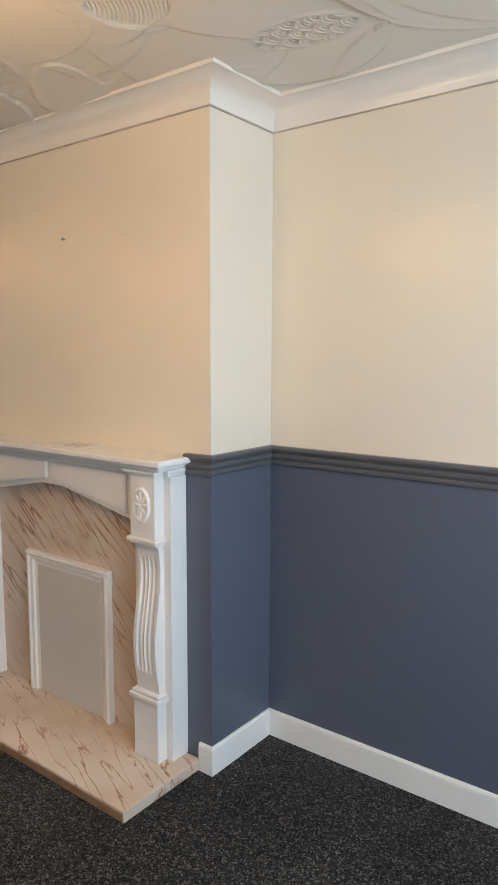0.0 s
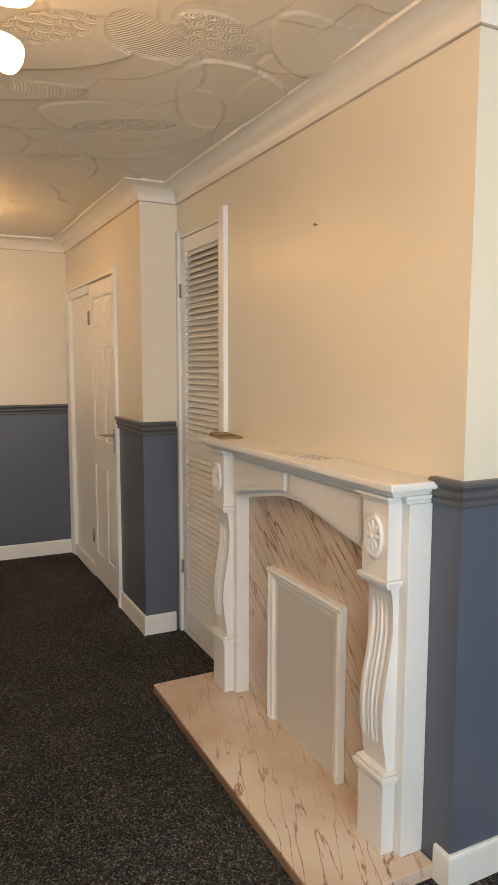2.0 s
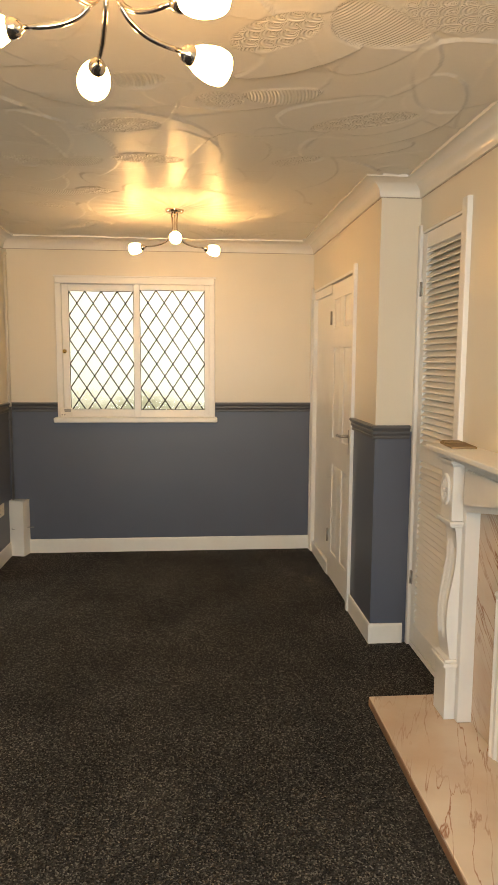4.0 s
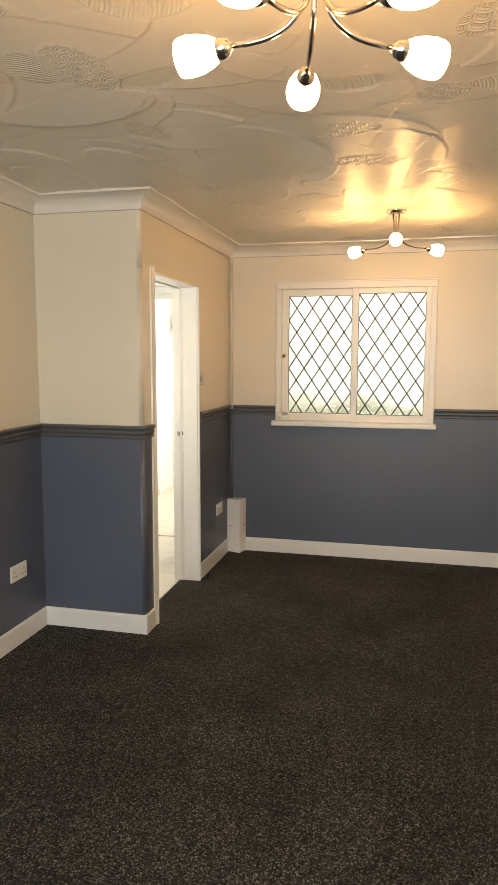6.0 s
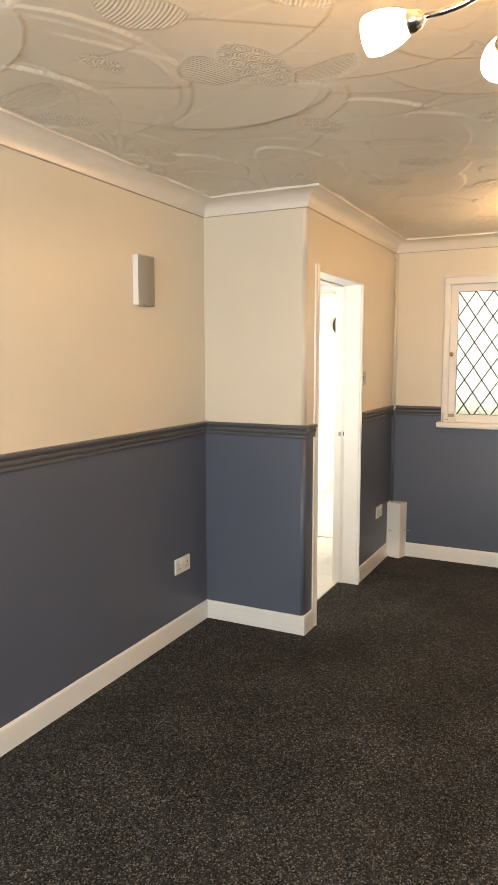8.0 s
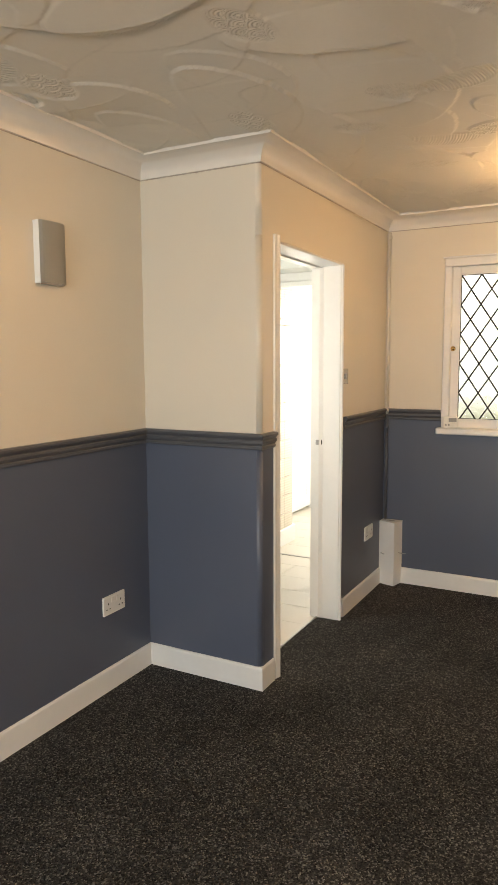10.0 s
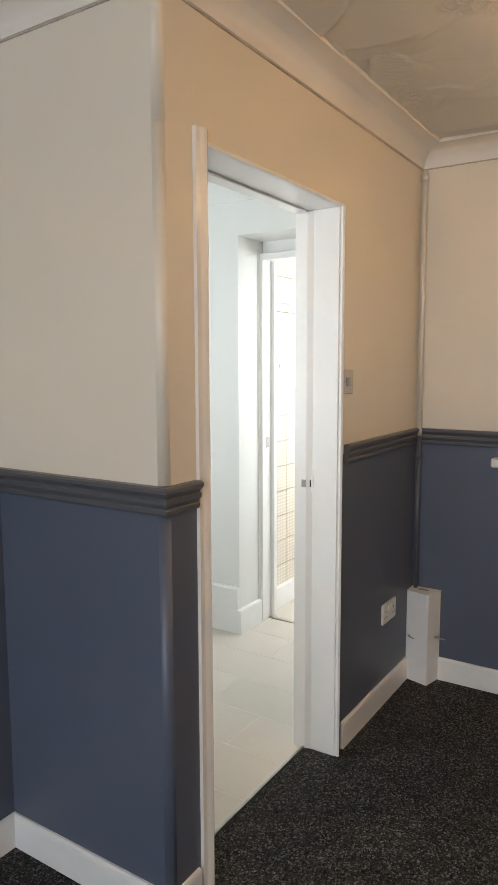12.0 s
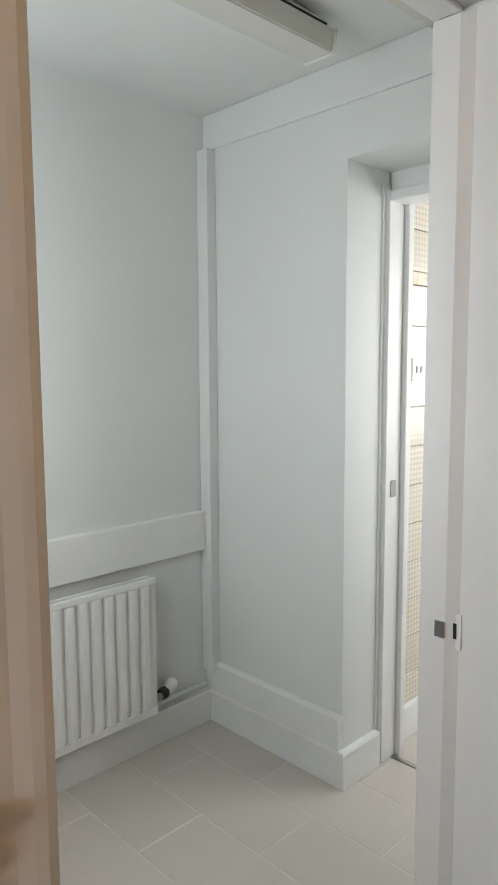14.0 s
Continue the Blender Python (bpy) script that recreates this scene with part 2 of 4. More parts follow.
RIPPLE, CLEAR = glass_mat("rippled_glass", 0.10, 0.35), glass_mat("clear_glass", 0.0, 0.0)
GROUND = mat("outdoor_paving", (0.25, 0.24, 0.22), 0.9, spread=0.2, scale=0.8, fine=30)
JOINT = mat("coving_gap_shade", (0.42, 0.36, 0.30), 0.8, spread=0.4, scale=9)


# ---- mesh helpers ----
def part(name, bm, material, parent=None, label=""):
    me = bpy.data.meshes.new(name)
    bmesh.ops.recalc_face_normals(bm, faces=bm.faces)
    bm.to_mesh(me)
    bm.free()
    for m in material if isinstance(material, (list, tuple)) else (material,):
        me.materials.append(m)
    ob = new(name, me)
    if parent is not None:
        ob.parent = parent
    return tagged(ob, label) if label else ob


def empty(name, label, category, at=(0, 0, 0), turn=0.0, group="", kind=""):
    ob = new(name)
    ob.matrix_world = pose(*at, 0, 0, turn)
    return tagged(ob, label, category, group, kind)


def box(x0, x1, y0, y1, z0, z1, bevel=0.0, bm=None, slot=0, seg=2):
    own = bmesh.new()
    bmesh.ops.create_cube(own, size=1, matrix=Matrix.Translation(((x0 + x1) / 2, (y0 + y1) / 2, (z0 + z1) / 2)) @ Matrix.Diagonal((abs(x1 - x0), abs(y1 - y0), abs(z1 - z0), 1)))
    if bevel:
        bmesh.ops.bevel(own, geom=list(own.edges), offset=bevel, segments=seg, profile=0.5, affect="EDGES")
    for f in own.faces:
        f.material_index = slot
    return join(bm, own)


def join(bm, own):
    if bm is None:
        return own
    me = bpy.data.meshes.new("tmp")
    own.to_mesh(me)
    own.free()
    bm.from_mesh(me)
    bpy.data.meshes.remove(me)
    return bm


def prism(points, axis, a, b, bevel=0.0, bm=None):
    """A flat outline drawn in the two other axes, pushed from a to b along axis."""
    own = bmesh.new()

    def at(p, v):
        return {"x": (v, p[0], p[1]), "y": (p[0], v, p[1]), "z": (p[0], p[1], v)}[axis]
    lo, hi = [own.verts.new(at(p, a)) for p in points], [own.verts.new(at(p, b)) for p in points]
    own.faces.new(lo), own.faces.new(hi)
    for i in range(len(points)):
        j = (i + 1) % len(points)
        own.faces.new((lo[i], lo[j], hi[j], hi[i]))
    if bevel:
        bmesh.ops.bevel(own, geom=list(own.edges), offset=bevel, segments=2, affect="EDGES")
    return join(bm, own)


def lathe(profile, steps=24, m=None, bm=None):
    own = bmesh.new()
    rings = []
    for r, z in profile:
        rings.append([own.verts.new((r * math.cos(k * math.tau / steps), r * math.sin(k * math.tau / steps), z)) for k in range(steps)])
    for a, b in zip(rings, rings[1:]):
        for k in range(steps):
            own.faces.new((a[k], a[(k + 1) % steps], b[(k + 1) % steps], b[k]))
    own.faces.new(rings[0]), own.faces.new(rings[-1])
    for f in own.faces:
        f.smooth = True
    if m is not None:
        own.transform(m)
    return join(bm, own)


def tube(points, r, steps=8, bm=None):
    own = bmesh.new()
    pts = [Vector(p) for p in points]
    rings = []
    for i, p in enumerate(pts):
        d = (pts[min(i + 1, len(pts) - 1)] - pts[max(i - 1, 0)]).normalized()
        u = d.orthogonal().normalized() if i == 0 else (u - d * u.dot(d)).normalized()
        v = d.cross(u)
        rings.append([own.verts.new(p + r * (math.cos(k * math.tau / steps) * u + math.sin(k * math.tau / steps) * v)) for k in range(steps)])
    for a, b in zip(rings, rings[1:]):
        for k in range(steps):
            own.faces.new((a[k], a[(k + 1) % steps], b[(k + 1) % steps], b[k])).smooth = True
    own.faces.new(rings[0]), own.faces.new(rings[-1])
    return join(bm, own)


def sweep(profile, path, bm=None, smooth=False):
    """A moulding: the profile (distance off the wall, height) run along wall lines with the room on their left, mitred at corners."""
    own = bmesh.new()
    P = [Vector(p) for p in path]
    rings = []
    for i, p in enumerate(P):
        dirs = [(P[k + 1] - P[k]).normalized() for k in (i - 1, i) if 0 <= k < len(P) - 1]
        norms = [Vector((-d.y, d.x)) for d in dirs]
        off = norms[0] if len(norms) == 1 else (norms[0] + norms[1]) / (1 + norms[0].dot(norms[1]))
        rings.append([own.verts.new((p.x + off.x * d, p.y + off.y * d, z)) for d, z in profile])
    for a, b in zip(rings, rings[1:]):
        for k in range(len(profile)):
            j = (k + 1) % len(profile)
            own.faces.new((a[k], a[j], b[j], b[k])).smooth = smooth
    own.faces.new(rings[0]), own.faces.new(rings[-1])
    return join(bm, own)


def wall(name, label, p0, p1, thick, holes=(), split=1.13, z1=2.5, mats=(BLUE, CREAM)):
    """A wall with thickness outside the line p0 to p1 (room on the left), with openings (start, end, sill, head) along it."""
    a, b = Vector(p0), Vector(p1)
    d = (b - a).normalized()
    out, n = Vector((d.y, -d.x)), (b - a).length
    bm = bmesh.new()
    cuts = sorted({0.0, n, *[h[0] for h in holes], *[h[1] for h in holes]})
    zs = sorted({0.0, split, z1, *[h[2] for h in holes], *[h[3] for h in holes]}) if mats[0] is not mats[1] else sorted({0.0, z1, *[h[2] for h in holes], *[h[3] for h in holes]})
    for s, e in zip(cuts, cuts[1:]):
        for lo, hi in zip(zs, zs[1:]):
            if any(h[0] < (s + e) / 2 < h[1] and h[2] < (lo + hi) / 2 < h[3] for h in holes):
                continue
            q = [a + d * s, a + d * e, a + d * e + out * thick, a + d * s + out * thick]
            before = len(bm.faces)
            prism([tuple(v) for v in q], "z", lo, hi, bm=bm)
            bm.faces.ensure_lookup_table()
            for f in bm.faces[before:]:
                f.material_index = 0 if (lo + hi) / 2 < split else 1
    return tagged(part(name, bm, mats), label, "wall", kind="structure")


def soft_corner(ob, at, radius):
    """Rounds the plastered outer corner that stands at that place."""
    bm = bmesh.new()
    bm.from_mesh(ob.data)
    edges = [e for e in bm.edges if all(math.hypot(v.co.x - at[0], v.co.y - at[1]) < 1e-4 for v in e.verts)]
    made = bmesh.ops.bevel(bm, geom=edges, offset=radius, segments=6, profile=0.5, affect="EDGES")
    for f in made["faces"]:
        f.smooth = True
        f.material_index = 0 if f.calc_center_median().z < 1.13 else 1
    bm.to_mesh(ob.data)
    bm.free()
    return ob


# ---- living room shell ----
E_X, N_Y, CB_X, CB_Y, JR_X, JR_Y, W_X, S_Y, JL_X, L_Y, CEIL_Z = 1.5, 2.42, -1.495, 2.07, -3.625, 1.868, -5.48, -0.443, -3.70, -1.055, 2.375
T, TS = 0.10, 0.165
A0, A1, YB = -4.645, -3.874, S_Y - TS  # doorway to the utility room
wall("wall_east", "cream and slate blue painted wall with front window", (E_X, L_Y - T), (E_X, N_Y + T), 0.25, [(0.55, 3.15, 0.85, 2.15)])
wall("wall_alcove", "cream over slate blue painted alcove wall", (E_X, N_Y), (CB_X - T, N_Y), T)
wall("wall_alcove_return", "cream over slate blue chimney breast return", (CB_X, N_Y), (CB_X, CB_Y + T), T)
wall("wall_chimney", "cream over slate blue painted chimney breast wall", (CB_X, CB_Y), (JR_X - T, CB_Y), T, [(1.535, 2.115, 0, 2.125)])
wall("wall_jog_north", "cream over slate blue painted wall return", (JR_X, CB_Y), (JR_X, JR_Y + 0.08), 0.02)
wall("wall_north", "cream over slate blue wall with panelled doors", (JR_X, JR_Y), (W_X - T, JR_Y), 0.08, [(0.512, 1.80, 0, 2.0)])
wall("wall_west", "cream over slate blue wall with leaded window", (W_X, JR_Y), (W_X, S_Y - TS), 0.3, [(JR_Y - 1.072, JR_Y + 0.045, 1.05, 2.05)])
soft_corner(wall("wall_south", "cream over slate blue wall with open doorway", (W_X, S_Y), (JL_X, S_Y), TS, [(A0 - 0.038 - W_X, A1 + 0.038 - W_X, 0, 2.0)]), (JL_X, S_Y), 0.022)
wall("wall_jog_south", "cream over slate blue painted wall return", (JL_X, S_Y - TS), (JL_X, L_Y - T), T)
wall("wall_long", "cream over slate blue wall with uplighter", (JL_X, L_Y), (E_X, L_Y), T)
FLOOR = [(E_X, L_Y), (E_X, N_Y), (CB_X, N_Y), (CB_X, CB_Y + 0.09), (JR_X, CB_Y + 0.09), (JR_X, JR_Y + 0.09), (W_X, JR_Y + 0.09), (W_X, S_Y), (A0, S_Y), (A0, S_Y - 0.125), (A1, S_Y - 0.125), (A1, S_Y), (JL_X, S_Y), (JL_X, L_Y)]
tagged(part("floor", prism(FLOOR, "z", -0.10, 0.0), CARPET), "charcoal speckled cut-pile carpet", "carpet", kind="structure")


MEDALLIONS = [(-2.01, 1.60, 2.08, 0.15, 0.095), (-2.16, 1.16, 0.75, 0.15, 0.09), (-2.82, 1.57, 1.08, 0.20, 0.08), (-3.35, 1.40, 0.9, 0.13, 0.06), (-2.66, 1.03, 1.6, 0.085, 0.08),
              (-2.95, 0.66, 1.30, 0.16, 0.085), (-3.38, 0.745, 1.57, 0.16, 0.075), (-2.24, -0.02, 3.03, 0.17, 0.09), (-2.81, -0.035, 2.85, 0.12, 0.065), (-3.46, 0.20, 2.2, 0.11, 0.075),
              (-3.74, -0.03, 2.1, 0.10, 0.06), (-4.00, 0.42, 1.4, 0.09, 0.07), (-3.92, 0.87, 1.4, 0.18, 0.07), (-4.37, 0.10, 2.0, 0.13, 0.065), (-2.02, -0.41, 2.87, 0.08, 0.05), (-1.09, 1.99, 0.1, 0.16, 0.085)]
COMBS = [(-2.11, 1.42, 2.15, 0.16, 0.10), (-2.62, 1.24, 1.4, 0.13, 0.07), (-3.47, 0.41, 1.35, 0.14, 0.075), (-4.06, 0.23, 1.9, 0.14, 0.07), (-2.52, 0.75, 1.46, 0.10, 0.06),
         (-2.21, -0.18, 3.1, 0.11, 0.08), (-2.36, 0.15, 1.24, 0.13, 0.06), (-1.82, -0.15, 2.55, 0.12, 0.09), (-1.90, 0.29, 1.85, 0.16, 0.10), (-1.38, 1.62, 0.64, 0.11, 0.09)]


def ceiling():
    """Hand-trowelled plaster: broad overlapping trowel sweeps, combed bands and fish-scale medallions."""
    rng = np.random.RandomState(11)
    x0, x1, y0, y1, h = -5.53, 1.5, -1.08, 2.44, 0.0066
    nx, ny = int((x1 - x0) / h), int((y1 - y0) / h)
    X, Y = np.meshgrid(np.linspace(x0, x1, nx), np.linspace(y0, y1, ny), indexing="ij")
    Z = 0.0025 * np.sin(X * 2.1 + 0.7 * np.sin(Y * 2.3)) * np.sin(Y * 2.7 + 0.4 * np.sin(X * 1.9))
    PH, MK = np.zeros_like(X), np.zeros_like(X)

    def stroke(cx, cy, ang, ln, wd, kind):
        a0, a1 = np.searchsorted(X[:, 0], (cx - ln * 1.3, cx + ln * 1.3))
        b0, b1 = np.searchsorted(Y[0], (cy - ln * 1.3, cy + ln * 1.3))
        w = (slice(a0, a1), slice(b0, b1))
        if a1 - a0 < 2 or b1 - b0 < 2:
            return
        c, s = math.cos(ang), math.sin(ang)
        u, v = (X[w] - cx) * c + (Y[w] - cy) * s, -(X[w] - cx) * s + (Y[w] - cy) * c
        if kind != "scales":
            v = v + 0.25 * u * u / ln
        lim = wd * np.sqrt(np.clip(1 - (u / ln) ** 2, 0, 1))
        inside = (np.abs(u) < ln) & (np.abs(v) < lim)
        edge = np.clip((lim - np.abs(v)) / 0.02, 0, 1)
        if kind == "leaf":
            body = Z[w] * 0.5 + rng.uniform(0.002, 0.010) * (v / wd * 0.5 + 0.5) + rng.uniform(-0.006, 0.006) * (u / ln)
            rho = np.sqrt((u / ln) ** 2 + (v / wd) ** 2)
            away = (1 - rho) * rho / np.maximum(np.sqrt(u * u / ln ** 4 + v * v / wd ** 4), 1e-6)
            rim = 0.0016 * np.exp(-(away / 0.006) ** 2) * (v > 0) * np.clip(0.6 + u / ln, 0, 1)
            Z[w] = np.where(inside, body + rim, Z[w])
            MK[w] = np.where(inside, 0, MK[w])
        elif kind == "fan":
            r = np.hypot(u + ln * 2.2, v)
            Z[w] = np.where(inside, 0.002 + 0.0025 * np.exp(-((lim - np.abs(v)) / 0.008) ** 2), Z[w])
            PH[w], MK[w] = np.where(inside, r * 2 * math.pi / 0.0115, PH[w]), np.where(inside, edge, MK[w])
        else:
            rh, cw, rad = 0.038, 0.062, 0.050
            row = np.floor(u / rh)
            best, bump = np.full_like(u, -1.0), np.zeros_like(u)
            for d in (2, 1, 0, -1):
                k = row + d
                off = np.where(k % 2 == 0, 0.0, 0.5)
                cv = (np.round(v / cw - off) + off) * cw + 0.006 * np.sin(k * 3.7)
                dist = np.hypot(u - k * rh, (v - cv) * 1.25)
                take = (dist < rad) & (best < 0)
                best = np.where(take, dist, best)
            hit = inside & (best >= 0)
            bump = 0.0040 * np.clip(best / rad, 0, 1) ** 2 * edge
            rim = 0.004 * np.exp(-((lim - np.abs(v)) / 0.008) ** 2)
            Z[w] = np.where(inside, 0.0015 + bump + rim, Z[w])
            PH[w], MK[w] = np.where(hit, best * 2 * math.pi / 0.0135, PH[w]), np.where(inside, np.where(hit, edge, 0), MK[w])

    spots = [(x, y) for x in np.arange(-5.45, 1.6, 0.33) for y in np.arange(-1.0, 2.5, 0.31)]
    rng.shuffle(spots)
    loose = []
    for i, (x, y) in enumerate(spots):
        x, y = x + rng.uniform(-0.16, 0.16), y + rng.uniform(-0.14, 0.14)
        a = rng.uniform(-0.6, 0.6) + (math.pi / 2 if rng.rand() < 0.6 else 0)
        stroke(x, y, a, rng.uniform(0.26, 0.46), rng.uniform(0.12, 0.20), "leaf")
        if min(math.hypot(x - m[0], y - m[1]) for m in MEDALLIONS + COMBS) > 0.42 and i % 3 == 0:
            loose.append((x, y, a))
    for i, (x, y, a) in enumerate(loose):
        if i % 2:
            stroke(x + 0.12 * math.cos(a), y + 0.12 * math.sin(a), a + 0.3, rng.uniform(0.12, 0.2), rng.uniform(0.06, 0.09), "fan")
        stroke(x - 0.1 * math.cos(a), y - 0.1 * math.sin(a), a + rng.uniform(-0.4, 0.4), rng.uniform(0.1, 0.16), rng.uniform(0.06, 0.085), "scales")
    for m in COMBS:
        stroke(*m, "fan")
    for m in MEDALLIONS:
        stroke(*m, "scales")
    r, th = np.hypot(X + 4.413, Y - 0.836), np.arctan2(Y - 0.836, X + 4.413)
    ray = (r < 0.50) & (r > 0.07)
    Z = np.where(ray, 0.003 + 0.0055 * (0.5 + 0.5 * np.sin(th * 26 + 9 * r)) * np.clip((0.50 - r) / 0.2, 0, 1), Z)
    MK = np.where(ray, 0, MK)
    verts = np.stack([X, Y, CEIL_Z - Z + 0.001], -1).reshape(-1, 3)
    idx = np.arange(nx * ny).reshape(nx, ny)
    quads = np.stack([idx[:-1, :-1], idx[:-1, 1:], idx[1:, 1:], idx[1:, :-1]], -1).reshape(-1, 4)
    me = bpy.data.meshes.new("ceiling")
    me.vertices.add(len(verts))
    me.vertices.foreach_set("co", verts.ravel())
    me.loops.add(quads.size)
    me.loops.foreach_set("vertex_index", quads.ravel())
    me.polygons.add(len(quads))
    me.polygons.foreach_set("loop_start", np.arange(0, quads.size, 4))
    me.update(calc_edges=True)
    me.polygons.foreach_set("use_smooth", np.ones(len(quads), bool))
    for name, arr in (("phase", PH), ("comb", MK)):
        me.attributes.new(name, "FLOAT", "POINT").data.foreach_set("value", arr.ravel().astype(np.float32))
    me.materials.append(CEIL)
    return tagged(new("ceiling", me), "cream swirled and combed decorative plaster ceiling", "ceiling", kind="structure")


ceiling()
tagged(part("ceiling_slab", box(-9.6, 1.75, -2.4, 2.7, 2.5, 2.6), PALE), "plain ceiling slab over the rooms", "ceiling", kind="structure")
ROOM = [(E_X, L_Y), (E_X, N_Y), (CB_X, N_Y), (CB_X, CB_Y), (JR_X, CB_Y), (JR_X, JR_Y), (W_X, JR_Y), (W_X, S_Y), (JL_X, S_Y), (JL_X, L_Y), (E_X, L_Y)]
arc = [(0.012 + 0.088 * (1 - math.cos(a * math.pi / 2)), CEIL_Z - 0.078 + 0.066 * math.sin(a * math.pi / 2)) for a in np.linspace(0, 1, 12)]
COVING = [(-0.002, CEIL_Z - 0.085), (0.010, CEIL_Z - 0.085), (0.012, CEIL_Z - 0.078)] + arc[1:] + [(0.104, CEIL_Z - 0.012), (0.106, CEIL_Z + 0.002), (-0.002, CEIL_Z + 0.002)]
cv = part("coving", sweep(COVING, ROOM), COVE)
for f in cv.data.polygons:
    f.use_smooth = True
cv.data.set_sharp_from_angle(angle=radians(35))
tagged(cv, "cream concave plaster coving around the ceiling", "coving", kind="structure")
# Raised strip under the coving; the crack's shade is put into its colour.
GAP = [(-0.002, CEIL_Z - 0.0882), (0.0035, CEIL_Z - 0.0882), (0.0035, CEIL_Z - 0.0845), (-0.002, CEIL_Z - 0.0845)]
tagged(part("coving_joint", sweep(GAP, ROOM), JOINT), "thin brown strip painted as the shaded gap under the coving", "trim", kind="structure")
WY = -0.037  # the window sits a little south of the middle
SKIRT = [(-0.012, -0.003), (0.011, -0.003), (0.011, 0.090), (0.010, 0.099), (0.006, 0.106), (-0.012, 0.108)]
RAIL = [(-0.012, 1.092), (0.010, 1.092), (0.014, 1.098), (0.014, 1.106), (0.010, 1.110), (0.014, 1.116), (0.019, 1.122), (0.019, 1.131), (0.014, 1.136), (0.020, 1.143), (0.027, 1.150), (0.027, 1.158), (0.020, 1.163), (-0.012, 1.163)]


def run(name, profile, path, material, label, category):
    return tagged(part(name, sweep(profile, path), material), label, category, kind="structure")


for path in ([(A1 + 0.06, S_Y), (JL_X, S_Y), (JL_X, L_Y), (E_X, L_Y), (E_X, N_Y), (CB_X, N_Y), (CB_X, CB_Y), (-1.55, CB_Y)],
             [(JR_X, CB_Y - 0.03), (JR_X, JR_Y), (-4.09, JR_Y)], [(W_X, JR_Y), (W_X, S_Y), (A0 - 0.06, S_Y)]):
    run("baseboard", SKIRT, path, WHITE, "white gloss painted skirting board", "skirting board")
for path in ([(A1 + 0.054, S_Y), (JL_X, S_Y), (JL_X, L_Y), (E_X, L_Y)], [(E_X, N_Y), (CB_X, N_Y), (CB_X, CB_Y), (-1.6, CB_Y)],
             [(JR_X, CB_Y - 0.025), (JR_X, JR_Y), (-4.09, JR_Y)], [(W_X, JR_Y), (W_X, 1.150 + WY)], [(W_X, -0.037 + WY), (W_X, S_Y), (A0 - 0.06, S_Y)]):
    run("dado_rail", RAIL, path, DADO, "slate grey painted moulded dado rail", "dado rail")

# ---- leaded window ----
win = empty("window_1", "white wooden window with diamond leaded rippled glass", "window", (W_X, 0.55 + WY, 1.0), kind="structure")


def wp(name, bm, m, parent=win, label=""):
    bm.transform(Matrix.Translation((-W_X, -0.55, -1.0)))
    ob = part(name, bm, m, parent, label)
    return ob


def sash(y0, y1, x, parent, gl):
    z0, z1 = 1.052, 2.045
    gy0, gy1, gz0, gz1 = gl
    sp = empty("sash", "white painted sliding sash", "")
    sp.parent = win
    for name, b in (("stile", (y0, gy0, z0, z1)), ("stile", (gy1, y1, z0, z1)), ("rail", (gy0, gy1, z0, gz0)), ("rail", (gy0, gy1, gz1, z1))):
        wp(name, box(x - 0.018, x + 0.018, b[0], b[1], b[2], b[3], 0.003), WHITE, sp)
    pane = wp("pane", box(x - 0.004, x + 0.002, gy0 - 0.005, gy1 + 0.005, gz0 - 0.005, gz1 + 0.005), RIPPLE, sp, "rippled obscure glass")
    pane.visible_shadow = False
    w, hgt, cols, rows = gy1 - gy0, gz1 - gz0, 4, 4.9
    dy, dz = w / cols, hgt / rows
    bm = bmesh.new()
    for sgn in (1, -1):
        for k in range(-12, 16):
            pts = []
            c = gy0 + k * dy
            if sgn > 0:
                ya, yb = c, c + hgt / dz * dy
            else:
                ya, yb = c, c - hgt / dz * dy
            for t in (0.0, 1.0):
                pts.append((ya + (yb - ya) * t, gz1 - hgt * t))
            (a0, b0), (a1, b1) = pts
            ts = [0.0, 1.0]
            for lim in (gy0, gy1):
                ts.append((lim - a0) / (a1 - a0))
            ts = sorted(t for t in ts if -1e-6 <= t <= 1 + 1e-6 and gy0 - 1e-4 <= a0 + (a1 - a0) * t <= gy1 + 1e-4)
            if len(ts) < 2 or ts[-1] - ts[0] < 0.02:
                continue
            q = [Vector((x + 0.003, a0 + (a1 - a0) * t, b0 + (b1 - b0) * t)) for t in (ts[0], ts[-1])]
            tube(q, 0.0046, 6, bm)
    for ya, yb, za, zb in ((gy0, gy1, gz0, gz0), (gy0, gy1, gz1, gz1), (gy0, gy0, gz0, gz1), (gy1, gy1, gz0, gz1)):
        tube([(x + 0.003, ya, za), (x + 0.003, yb, zb)], 0.003, 6, bm)
    wp("lead_lattice", bm, LEAD, sp, "dark lead cames in diamonds")
    return sp


sash(-0.005, 0.575, W_X - 0.045, win, (0.055, 0.535, 1.108, 1.995))
sash(0.54, 1.11, W_X - 0.012, win, (0.585, 1.072, 1.106, 2.004))
for name, b in (("architrave", (-0.035, 0.008, 1.05, 2.045)), ("architrave", (1.105, 1.148, 1.05, 2.045)), ("architrave", (-0.035, 1.148, 2.045, 2.095))):
    wp(name, box(W_X - 0.05, W_X + 0.020, *b, 0.005), WHITE)
wp("head_trim", box(W_X + 0.012, W_X + 0.03, -0.045, 1.158, 2.092, 2.104, 0.003), WHITE)
wp("window_sill", box(W_X - 0.06, W_X + 0.055, -0.062, 1.166, 1.012, 1.052, 0.008), WHITE)
for y in (-0.018, 1.118):
    wp("frame_liner", box(W_X - 0.28, W_X - 0.052, y, y + 0.02, 1.052, 2.045), WHITE)
